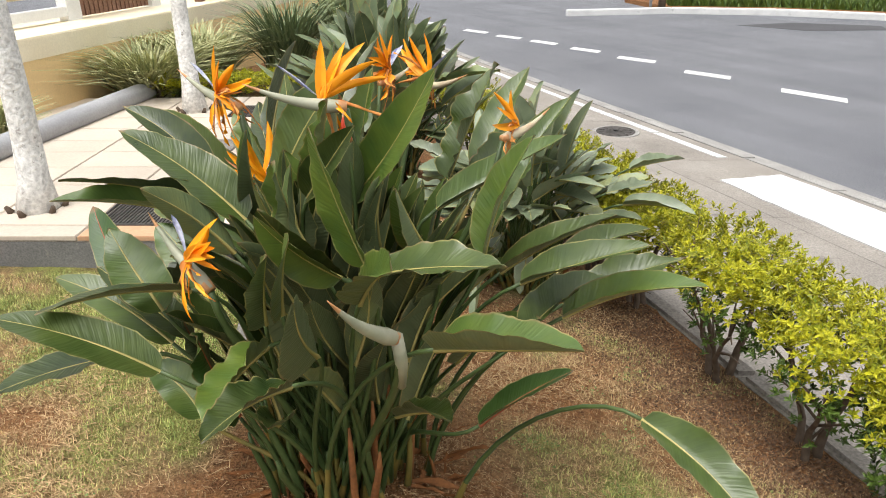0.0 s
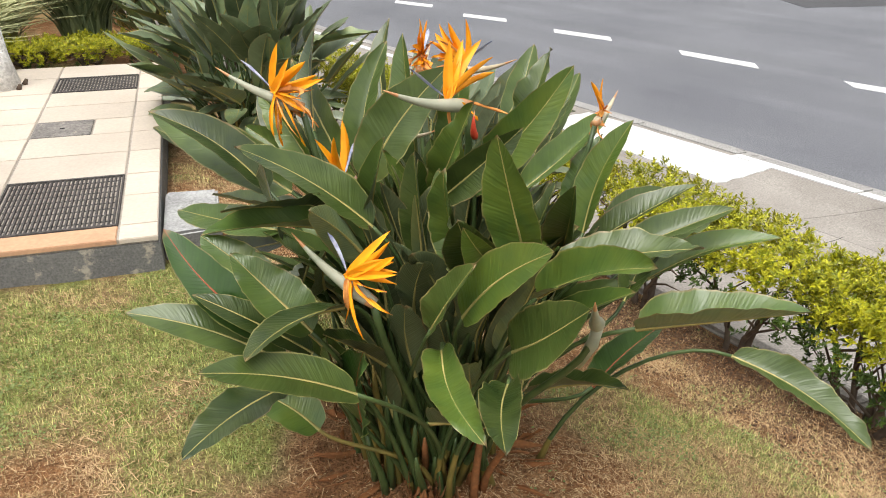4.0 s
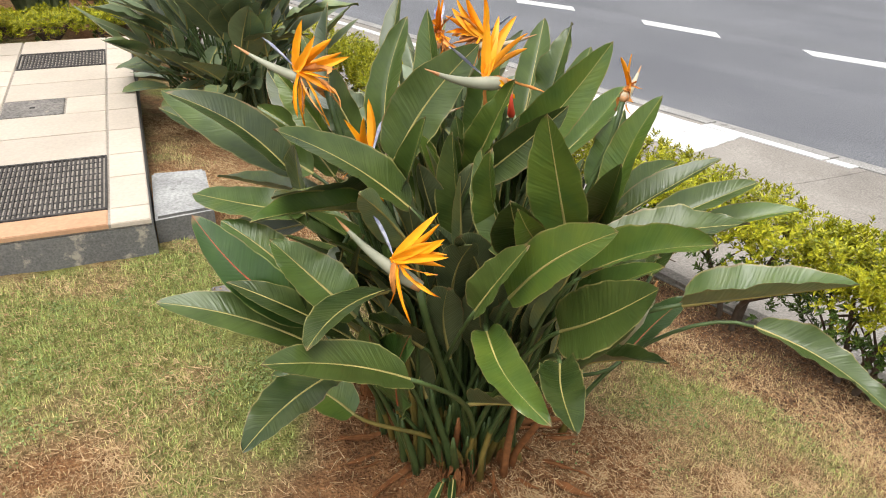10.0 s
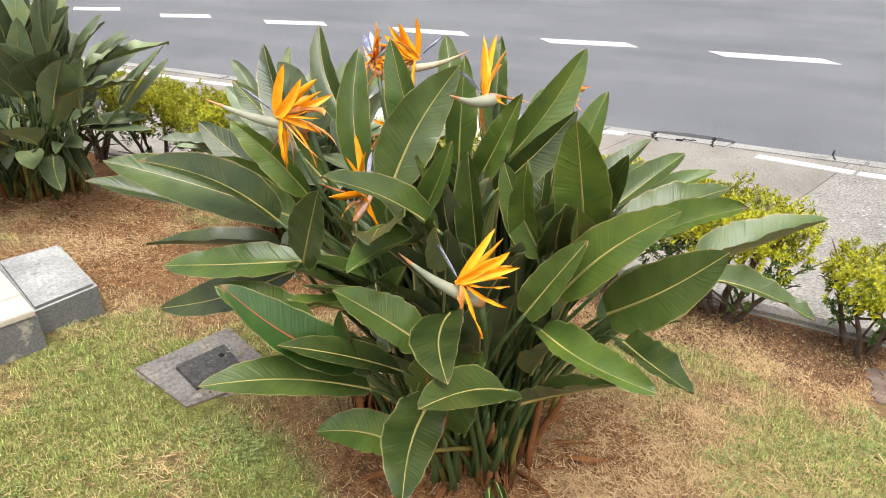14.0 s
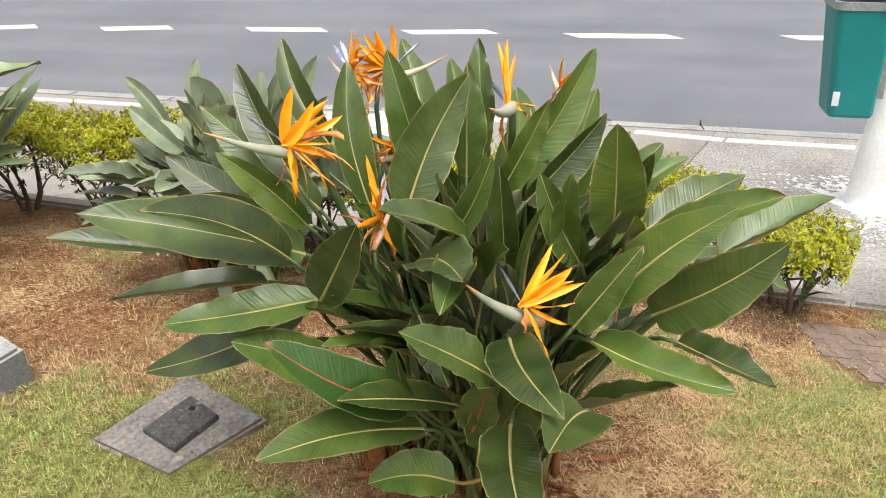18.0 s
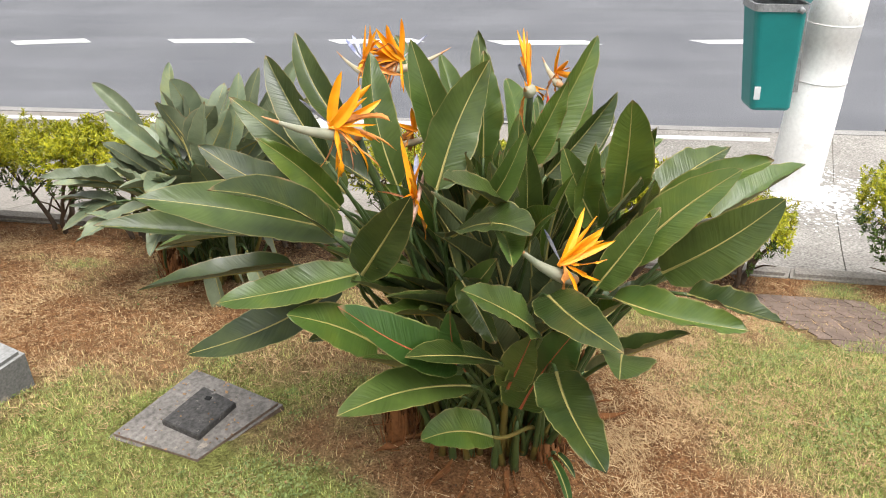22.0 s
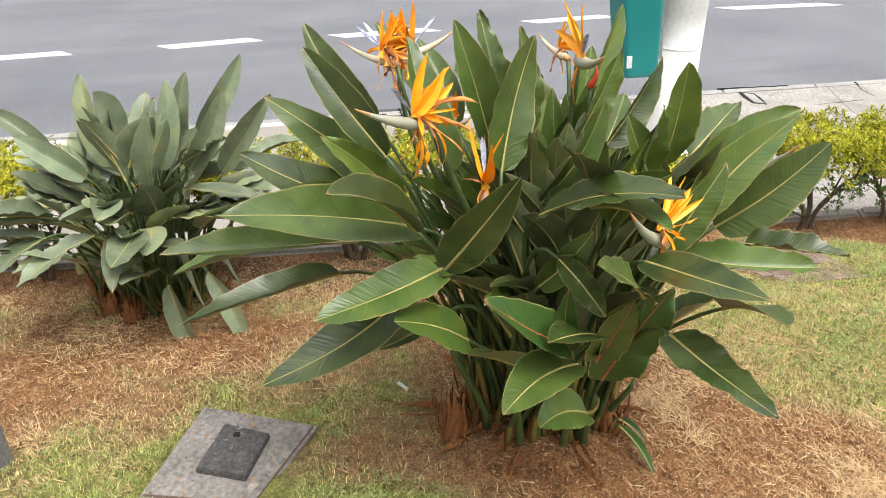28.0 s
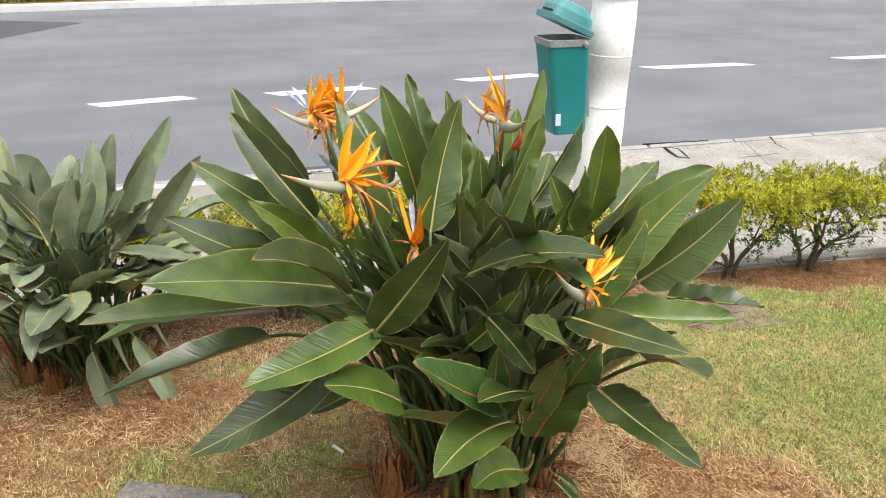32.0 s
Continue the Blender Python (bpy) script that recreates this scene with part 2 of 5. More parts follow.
CEMENT = surface("pale_weathered_cement", (0.27, 0.27, 0.265), (0.42, 0.42, 0.41), 7, 80, 0.8, 0.35, 0.002, 0.3, (0.20, 0.195, 0.19))
TILE = surface("cream_floor_tile", (0.50, 0.43, 0.355), (0.60, 0.525, 0.44), 2, 60, 0.55, 0.15, 0.001, 0.35, None, 0.16, grain=0.08)
TILE_EDGE = surface("orange_pink_tile", (0.48, 0.27, 0.16), (0.58, 0.36, 0.22), 4, 60, 0.6, 0.15, 0.001, 0.3, grain=0.1)
GROUT = surface("tile_grout", (0.30, 0.265, 0.225), (0.40, 0.36, 0.31), 5, 90, 0.9)
IRON = surface("dark_cast_iron", (0.042, 0.039, 0.037), (0.092, 0.084, 0.079), 14, 60, 0.75, 0.5, 0.003, 0.25, (0.17, 0.155, 0.14), grain=0.5)
LID = surface("weathered_cast_plate", (0.045, 0.043, 0.043), (0.095, 0.090, 0.086), 18, 90, 0.6, 0.5, 0.003, 0.4, (0.26, 0.24, 0.215), grain=0.5)
PIT = surface("dark_pit", (0.012, 0.012, 0.012), (0.02, 0.02, 0.02), 5, 60, 0.9)
POLE_PAINT = surface("white_limed_pole", (0.76, 0.755, 0.74), (0.87, 0.87, 0.86), 4, 40, 0.85, 0.35, 0.003, 0.2, (0.69, 0.67, 0.64), grain=0.07)
TRUNK_PAINT = surface("limewashed_bark", (0.66, 0.65, 0.63), (0.86, 0.86, 0.84), 9, 50, 0.9, 0.9, 0.012, 0.2, (0.36, 0.34, 0.32))
TEAL = surface("teal_plastic", (0.006, 0.17, 0.17), (0.010, 0.21, 0.205), 3, 150, 0.38, 0.08, 0.001, 0.5, grain=0.04)
TEAL_OLD = surface("faded_teal_plastic", (0.05, 0.22, 0.24), (0.11, 0.29, 0.31), 6, 150, 0.5, 0.1, 0.001, 0.4, grain=0.08)
BAG = surface("grey_bin_bag", (0.18, 0.19, 0.20), (0.34, 0.35, 0.36), 20, 80, 0.35, 0.6, 0.004, 0.5, grain=0.12)
STICKER = surface("white_sticker", (0.62, 0.66, 0.68), (0.75, 0.78, 0.80), 10, 80, 0.5, grain=0.05)
STEEL = surface("dull_steel", (0.18, 0.18, 0.18), (0.30, 0.30, 0.30), 20, 90, 0.5, 0.2)
YELLOW_WALL = surface("warm_yellow_render", (0.78, 0.56, 0.27), (0.86, 0.66, 0.36), 1.5, 70, 0.85, 0.3, 0.003, 0.2, grain=0.06)
CREAM_WALL = surface("cream_coping", (0.80, 0.70, 0.50), (0.88, 0.80, 0.62), 2, 70, 0.85, 0.3, 0.003, 0.2, grain=0.06)
WHITE_FRAME = surface("white_painted_metal", (0.70, 0.70, 0.68), (0.82, 0.82, 0.80), 4, 60, 0.5, grain=0.05)
BROWN_SLAT = surface("reddish_brown_slat", (0.16, 0.08, 0.05), (0.26, 0.14, 0.09), 8, 60, 0.6)
BLUE_CLOTH = surface("blue_awning_cloth", (0.01, 0.12, 0.42), (0.02, 0.19, 0.55), 5, 90, 0.6, grain=0.1)
PAVER = surface("brown_paver", (0.165, 0.120, 0.096), (0.25, 0.185, 0.150), 10, 120, 0.85, 0.5, 0.003, 0.2, None, 0.2)
GREYBAR = surface("grey_painted_kerb", (0.33, 0.335, 0.35), (0.41, 0.415, 0.43), 3, 80, 0.7, 0.15, 0.002, grain=0.12)
BARK = simple("shrub_bark", (0.05, 0.035, 0.025), (0.16, 0.12, 0.09), 25, 0.9, 0.1)
HEDGE_GOLD = simple("golden_shrub_leaf", (0.115, 0.16, 0.008), (0.46, 0.44, 0.016), 8, 0.45, 0.4, 0.6)
HEDGE_GREEN = simple("green_shrub_leaf", (0.022, 0.050, 0.010), (0.095, 0.155, 0.022), 8, 0.45, 0.4, 0.6)
GRASSY = simple("striped_grass_leaf", (0.19, 0.23, 0.09), (0.50, 0.49, 0.26), 6, 0.6, 0.3, 0.7)
GRASSY_DARK = simple("dark_grass_leaf", (0.07, 0.11, 0.05), (0.24, 0.29, 0.15), 6, 0.6, 0.3, 0.7)


def lawn_material(name, blades):
    """Dry lawn: green turf, straw and red-brown earth in patches; the blades follow the same patches as the ground."""
    m, n, l, b = material(name)
    at = n.new("ShaderNodeAttribute")
    at.attribute_name = "turf"
    small = noise_node(n, l, 11, 5)
    f = math_node(n, l, "MULTIPLY_ADD", math_node(n, l, "SUBTRACT", small, 0.5), 0.7, at.outputs["Fac"])
    if blades:
        g = n.new("ShaderNodeNewGeometry")
        f = math_node(n, l, "ADD", f, math_node(n, l, "MULTIPLY_ADD", g.outputs["Random Per Island"], 0.6, -0.3))
        col = ramp_node(n, l, f, [(0.02, (0.32, 0.175, 0.085)), (0.30, (0.54, 0.38, 0.21)), (0.52, (0.50, 0.43, 0.20)), (0.75, (0.46, 0.47, 0.165)), (1.0, (0.27, 0.345, 0.105))])
        tone = math_node(n, l, "MULTIPLY_ADD", math_node(n, l, "FRACT", math_node(n, l, "MULTIPLY", g.outputs["Random Per Island"], 57.3)), 0.95, 0.50)
        hs = n.new("ShaderNodeHueSaturation")
        l.new(col, hs.inputs["Color"])
        l.new(tone, hs.inputs["Value"])
        col = hs.outputs[0]
    else:
        fine = noise_node(n, l, 130, 4)
        col = ramp_node(n, l, f, [(0.08, (0.31, 0.155, 0.070)), (0.36, (0.33, 0.195, 0.097)), (0.6, (0.31, 0.235, 0.11)), (0.85, (0.27, 0.28, 0.085))])
        col = mix_node(n, l, 0.85, col, ramp_node(n, l, fine, [(0.28, (0.40, 0.37, 0.34)), (0.72, (1.4, 1.4, 1.4))]), "MULTIPLY")
        bump_node(n, l, b, fine, 1.0, 0.025)
    mottle = noise_node(n, l, 24, 4, None, 0.65)
    col = mix_node(n, l, 1.0, col, ramp_node(n, l, mottle, [(0.32, (0.60, 0.58, 0.55)), (0.52, (1.0, 1.0, 1.0)), (0.70, (1.28, 1.27, 1.22))]), "MULTIPLY")
    l.new(col, b.inputs["Base Color"])
    b.inputs["Roughness"].default_value, b.inputs["Specular IOR Level"].default_value = 0.85, 0.15
    return m


LAWN = lawn_material("dry_lawn_earth", False)
TURF = lawn_material("lawn_blades", True)
STRAW = simple("dry_straw", (0.24, 0.13, 0.060), (0.60, 0.42, 0.23), 30, 0.8, 0.15, 0.8)


# leaf scraps coloured extra dark to carry the hedge's shade
SHADE_LITTER = simple("shade_dark_leaf", (0.045, 0.026, 0.016), (0.17, 0.098, 0.056), 40, 0.85, 0.15, 0.9)
LITTER = simple("dead_brown_leaf", (0.10, 0.055, 0.028), (0.36, 0.22, 0.115), 40, 0.8, 0.2, 0.9)
WEED = simple("dark_weed_leaf", (0.11, 0.165, 0.045), (0.26, 0.31, 0.10), 12, 0.6, 0.3, 0.7)


# ---- building helpers ----
def mesh_of(name, verts, faces, mats, index=None, smooth=False, uv=None):
    me = bpy.data.meshes.new(name)
    me.from_pydata([tuple(v) for v in verts], [], faces)
    for m in mats:
        me.materials.append(m)
    if index is not None:
        me.polygons.foreach_set("material_index", index)
    if smooth:
        me.polygons.foreach_set("use_smooth", [True] * len(faces))
    if uv is not None:
        layer = me.uv_layers.new(name="map")
        layer.data.foreach_set("uv", [c for f in faces for k in f for c in uv[k]])
    me.update()
    return me


def part(name, me, parent, label=""):
    ob = new(name, me)
    if parent is not None:
        ob.parent = parent
        ob.matrix_parent_inverse = parent.matrix_basis.inverted() if parent.parent is None else Matrix.Identity(4)
    if label:
        ob["label"] = label
    return ob


def thing(name, at, label, category, group="", kind=""):
    ob = new(name)
    ob.empty_display_size = 0.1
    ob.matrix_basis = Matrix.Translation(at)
    return tagged(ob, label, category, group, kind)


def tube(name, points, radii, mat, sides=8, cap=True):
    """A round tube along points with a radius at each."""
    verts, faces = [], []
    pts = [Vector(p) for p in points]
    side = None
    for i, p in enumerate(pts):
        t = (pts[min(i + 1, len(pts) - 1)] - pts[max(i - 1, 0)]).normalized()
        if side is None:
            side = t.cross(Vector((0.31, 0.95, 0.05))).normalized()
        side = (side - t * side.dot(t)).normalized()
        up = t.cross(side)
        for k in range(sides):
            a = 2 * math.pi * k / sides
            verts.append(p + (side * math.cos(a) + up * math.sin(a)) * radii[i])
    for i in range(len(pts) - 1):
        for k in range(sides):
            k2 = (k + 1) % sides
            faces.append((i * sides + k, i * sides + k2, (i + 1) * sides + k2, (i + 1) * sides + k))
    if cap:
        faces.append(tuple(range(sides))[::-1])
        faces.append(tuple((len(pts) - 1) * sides + k for k in range(sides)))
    return mesh_of(name, verts, faces, [mat], None, True)


def bezier(a, b, c, d, n):
    out = []
    for i in range(n + 1):
        t = i / n
        out.append(a * (1 - t) ** 3 + b * 3 * t * (1 - t) ** 2 + c * 3 * t * t * (1 - t) + d * t ** 3)
    return out


def prism(name, ring, z0, z1, mats, bevel=0.0):
    """A plate with an outline in plan, from z0 to z1 (numbers, or a function of the place for the top)."""
    bm = bmesh.new()
    top = [bm.verts.new((x, y, z1(x, y) if callable(z1) else z1)) for x, y in ring]
    low = [bm.verts.new((x, y, z0(x, y) if callable(z0) else z0)) for x, y in ring]
    k = len(ring)
    bm.faces.new(top)
    bm.faces.new(low[::-1])
    for i in range(k):
        bm.faces.new((top[i], low[i], low[(i + 1) % k], top[(i + 1) % k]))
    bmesh.ops.recalc_face_normals(bm, faces=bm.faces[:])
    if bevel:
        bmesh.ops.bevel(bm, geom=[e for e in bm.edges if all(v.co.z > 0.5 * (z1(v.co.x, v.co.y) if callable(z1) else z1) + 0.5 * (z0(v.co.x, v.co.y) if callable(z0) else z0) for v in e.verts)], offset=bevel, segments=2, affect="EDGES")
    me = bpy.data.meshes.new(name)
    bm.to_mesh(me)
    bm.free()
    for x in mats:
        me.materials.append(x)
    return me


# ---- the lie of the land ----
def interp(x, xs, ys):
    return float(np.interp(x, xs, ys))


LAWN_EDGE, LAWN_DIR, LAWN_OUT = Vector((1.52, 1.57)), Vector((0.300, -0.954)), Vector((0.954, 0.300))
ROAD_EDGE, ROAD_DIR = Vector((4.20, 3.80)), Vector((0.371, -0.929))
MOUNDS = ((-0.36, 2.40, -0.05, 0.13), (-0.28, 1.62, 0.05, 0.30), (0.34, 3.22, 0.03, 0.30), (-0.42, 4.65, 0.04, 0.35))


def lawn_z(x, y):
    s = -((x - LAWN_EDGE.x) * LAWN_OUT.x + (y - LAWN_EDGE.y) * LAWN_OUT.y)
    z = interp(s, (-0.1, 0, 0.26, 0.55, 0.7, 1.35, 1.9, 3.5), (0.53, 0.535, 0.565, 0.655, 0.70, 0.85, 0.915, 0.945))
    for mx, my, h, r in MOUNDS:
        z += h * math.exp(-((x - mx) ** 2 + (y - my) ** 2) / (r * r))
    return z + 0.012 * noise.noise(Vector((x * 1.7, y * 1.7, 0))) + 0.006 * noise.noise(Vector((x * 7, y * 7, 3)))


def turf_share(x, y):
    """How green the lawn is: bare and straw-strewn round the plants and along the hedge, green before them and beside the terrace."""
    g = 0.48 + 0.75 * noise.noise(Vector((x * 1.3 + 4, y * 1.3, 2))) + 0.58 * noise.noise(Vector((x * 4.5, y * 4.5, 6)))
    for px, py, r, k in ((-0.34, 1.55, 0.42, -0.80), (0.25, 0.55, 0.42, 0.40), (0.25, 1.2, 0.4, -0.15), (0.25, 3.2, 0.45, -0.35), (-0.2, 3.2, 0.8, -0.10), (-0.35, 4.5, 0.7, -0.6), (0.1, 2.5, 0.5, -0.15), (0.6, 0.3, 0.8, 0.6), (0.85, 1.25, 0.35, 0.25),
                         (-0.75, 2.75, 0.22, 0.45), (-0.95, 2.0, 0.3, 0.25), (-0.02, 0.80, 0.36, 0.15), (-1.5, 2.5, 0.5, 0.2), (-1.05, 2.35, 0.35, 0.35)):
        g += k * math.exp(-((x - px) ** 2 + (y - py) ** 2) / (r * r))
    edge = -((x - LAWN_EDGE.x) * LAWN_OUT.x + (y - LAWN_EDGE.y) * LAWN_OUT.y)
    g -= 0.65 * max(0.0, 1 - edge / 0.75) if y > 1.9 else 0.7 * max(0.0, 1 - edge / 0.42)
    return min(max(g, 0.0), 1.0)


def shade_turf(me, values):
    layer = me.attributes.new("turf", "FLOAT", "POINT")
    layer.data.foreach_set("value", values)
    return me


def lawn_side(y, off=0.0):
    """The x of the lawn's outer edge at y, moved outwards by off."""
    return LAWN_EDGE.x + (y - LAWN_EDGE.y) * LAWN_DIR.x / LAWN_DIR.y + off / LAWN_OUT.x


def road_side(y, off=0.0):
    return ROAD_EDGE.x + (y - ROAD_EDGE.y) * ROAD_DIR.x / ROAD_DIR.y + off / 0.929


def walk_z(x, y):
    a, b = lawn_side(y, 0.1), road_side(y)
    q = min(max((x - a) / (b - a), 0), 1)
    return 0.135 + 0.33 * (1 - q) ** 2.2


# ---- road and far ground ----
gx = [-60 + 120 * i / 24 for i in range(25)]
verts = [(x, y, 0.0) for y in gx for x in gx]
faces = [(j * 25 + i, j * 25 + i + 1, (j + 1) * 25 + i + 1, (j + 1) * 25 + i) for j in range(24) for i in range(24)]
verts = [(x * 8, y * 8, z) for x, y, z in verts]
road = tagged(part("road", mesh_of("road", verts, faces, [ASPHALT]), None), "wide street of worn grey asphalt", "road", "", "structure")


def dash(x0, y0, x1, y1, w=0.24):
    a, b = Vector((x0, y0)), Vector((x1, y1))
    d = (b - a).normalized()
    n = Vector((-d.y, d.x)) * w / 2
    ring = []
    for p, q, sg in ((a, b, 1), (b, a, -1)):
        for i in range(8):
            c = p.lerp(q, i / 8 if 0 < i else 0.0)
            c = c + n * sg * (1 + 0.08 * noise.noise(Vector((c.x * 9, c.y * 9, sg))))
            ring.append((c.x, c.y))
    tagged(part("lane_dash", prism("lane_dash", ring, 0.001, 0.006, [PAINT]), None), "white painted lane dash on the asphalt", "road marking", "lane dashes")


for d4 in ((-1.5, 21.7, -0.85, 20.85), (-0.6, 20.1, 0.0, 19.3), (0.44, 18.3, 1.01, 17.6), (1.15, 17.19, 1.68, 16.56), (1.82, 16.28, 2.34, 15.62), (2.5, 15.14, 3.01, 14.49),
           (3.16, 13.94, 3.76, 13.24), (3.92, 12.38, 4.53, 11.65), (4.84, 10.78, 5.49, 9.89), (5.91, 8.97, 6.52, 7.88), (6.92, 6.94, 7.65, 5.79), (7.93, 4.91, 8.69, 3.49), (9.33, 2.31, 10.1, 0.95)):
    dash(*d4)
dash(10.94, -0.75, 11.77, -2.84)
dash(12.6, -4.6, 13.5, -6.7)

for ring in ([(6.9, 18.0), (8.0, 16.8), (9.7, 16.6), (9.9, 17.3), (8.3, 18.2)], [(11.34, 15.12), (10.75, 12.89), (10.45, 11.3), (13.7, 10.75), (13.6, 12.4), (12.9, 14.0), (12.3, 14.6)]):
    patch = prism("asphalt_patch", ring, 0.0, 0.006, [ASPHALT_PATCH])
    tagged(part("asphalt_patch", patch, None), "dark newer patch in the asphalt", "road patch", "", "structure")

# far kerb and verge
FAR = [Vector(p) for p in ((3.3, 20.62), (6.1, 20.65), (8.5, 19.7), (10.45, 18.25), (12.4, 16.6), (14.1, 14.3), (16.3, 10.8), (19.0, 6.0), (22.5, -0.5))]


def far_out(i):
    d = (FAR[min(i + 1, 8)] - FAR[max(i - 1, 0)]).normalized()
    return Vector((-d.y, d.x))


kf = thing("kerb_far", (8.0, 19.9, 0.0), "white painted kerb across the street", "kerb", "", "structure")
for i in range(8):
    ring = [FAR[i], FAR[i + 1], FAR[i + 1] + far_out(i + 1) * 0.28, FAR[i] + far_out(i) * 0.28]
    part("kerb_stone", prism("kerb_stone", [(p.x, p.y) for p in ring], -0.05, 0.15, [PAINT], 0.02), kf)
ring = [FAR[1] + far_out(1) * 0.28] + [FAR[i] + far_out(i) * 0.28 for i in range(2, 9)] + [Vector((70, 20)), Vector((40, 60)), Vector((5.6, 24.0))]
tagged(part("verge_far", prism("verge_far", [(p.x, p.y) for p in ring], -0.05, 0.13, [LAWN]), None), "grassy verge behind the far kerb", "verge", "", "structure")

# ---- pavement between lawn and road ----
y0, y1 = -14.0, 15.0
pave = thing("pavement", (3.0, 3.0, 0.2), "worn grey concrete pavement sloping to the street", "pavement", "", "structure")
rows_y = [y0 + (y1 - y0) * i / 18 for i in range(19)]
for i in range(18):
    ya, yb = rows_y[i], rows_y[i + 1]
    for j in range(3):
        ring = []
        g = 0.003
        for yy, jj in ((ya + g, j), (ya + g, j + 1), (yb - g, j + 1), (yb - g, j)):
            a, b = lawn_side(yy, 0.1), road_side(yy, 0.0)
            f = jj / 3
            x = a + (b - a) * f + (g if jj == j else -g)
            ring.append((x, yy))
        mid = []
        for k in range(4):
            p, q = Vector(ring[k]), Vector(ring[(k + 1) % 4])
            mid += [tuple(p), tuple(p.lerp(q, 0.5))]
        part("concrete_slab", prism("concrete_slab", mid, lambda x, y: walk_z(x, y) - 0.08, walk_z, [CONCRETE if ya > 1.4 else ROUGHCAST]), pave)
strip = []
faces = []
for i in range(31):
    y = y0 + (y1 - y0) * i / 30
    for j in range(9):
        x = lawn_side(y, 0.09) + (road_side(y) - lawn_side(y, 0.09)) * j / 8
        strip.append((x, y, walk_z(x, y) - 0.012))
for i in range(30):
    for j in range(8):
        faces.append((i * 9 + j, i * 9 + j + 1, (i + 1) * 9 + j + 1, (i + 1) * 9 + j))
part("joint_bed", mesh_of("joint_bed", strip, faces, [GROUT]), pave, "dark dirty joints between the slabs")


def strip_plate(name, off0, off1, ya, yb, z0, z1, mat, parent, bevel=0.0, edge=road_side, label=""):
    ring = [(edge(ya, off0), ya), (edge(ya, off1), ya), (edge(yb, off1), yb), (edge(yb, off0), yb)]
    return part(name, prism(name, ring, z0, z1, [mat], bevel), parent, label)


kerb = thing("kerb_near", (4.3, 3.5, 0.1), "concrete kerb with a white painted edge along the street", "kerb", "", "structure")
for i in range(29):
    ya = y0 + i * 1.0
    strip_plate("kerb_stone", 0.0, 0.13, ya + 0.004, ya + 0.996, -0.05, 0.135 + 0.006 * random.random(), GUTTER, kerb, 0.012)
for i in range(29):
    ya = y0 + i
    if ya > 0.5 and not 4.4 < ya < 6.4:
        ring = []
        yb, yc = ya + 0.02 * random.random(), ya + 0.98
        # the paint is worn off where the kerb is broken
        if yc > 3.80 > yb:
            yb = 3.80
        elif yb < 2.72 < yc:
            yc = 2.72
        elif 2.72 <= yb and yc <= 3.80:
            continue
        for y, w in ((yb, 0), (yb, 0.09), (yc, 0.09), (yc, 0)):
            ring.append((road_side(y, w - 0.08 - 0.18 * min(1.0, max(0.0, (3.6 - y) / 1.6)) - 0.15 * min(1.0, max(0.0, y - 6.0))), y))
        part("white_edge_line", prism("white_edge_line", ring, 0.10, lambda x, y: walk_z(x, y) + 0.010, [PAINT]), kerb)
gutter = thing("gutter", (4.6, 3.5, 0.0), "pale cracked concrete gutter beside the asphalt", "gutter", "", "structure")
for i in range(15):
    ya = y0 + i * 1.93
    strip_plate("gutter_slab", 0.13, 0.13 + 0.30 + 0.05 * random.random(), ya + 0.004, ya + 1.925, -0.05, 0.02 + 0.006 * random.random(), GUTTER, gutter)
corners = [Vector(c) for c in ((2.43, 6.28), (3.06, 6.44), (3.76, 4.62), (3.08, 4.46))]
ring = []
for i in range(4):
    for k in range(14):
        p = corners[i].lerp(corners[(i + 1) % 4], k / 14)
        ring.append((p.x + 0.03 * noise.noise(Vector((p.x * 9, p.y * 9, 1))), p.y + 0.03 * noise.noise(Vector((p.x * 9, p.y * 9, 5)))))
paint = prism("white_ramp_paint", ring, lambda x, y: walk_z(x, y) - 0.01, lambda x, y: walk_z(x, y) + 0.014, [PAINT])
tagged(part("ramp_paint", paint, None), "white painted rectangle on the pavement edge", "road marking", "", "structure")

lkerb = thing("lawn_kerb", (1.5, 1.5, 0.5), "low rounded concrete kerb along the lawn", "kerb", "", "structure")
for i in range(24):
    ya = -10 + i * 0.9
    strip_plate("kerb_stone", 0.0, 0.1, ya + 0.004, ya + 0.896, 0.3, 0.555 + 0.008 * random.random(), CONCRETE, lkerb, 0.018, lawn_side)

# ---- lawn ----
nx, ny = 170, 220
verts, faces = [], []
for j in range(ny + 1):
    y = -10 + 24 * j / ny
    for i in range(nx + 1):
        x1 = lawn_side(y, 0.01)
        x = -12 + (x1 + 12) * (i / nx) ** 0.55
        verts.append((x, y, lawn_z(x, y)))
for j in range(ny):
    for i in range(nx):
        a = j * (nx + 1) + i
        faces.append((a, a + 1, a + nx + 2, a + nx + 1))
tagged(part("lawn", shade_turf(mesh_of("lawn", verts, faces, [LAWN], None, True), [turf_share(x, y) for x, y, z in verts]), None), "dry lawn with bare red-brown earth and straw patches", "lawn", "", "structure")


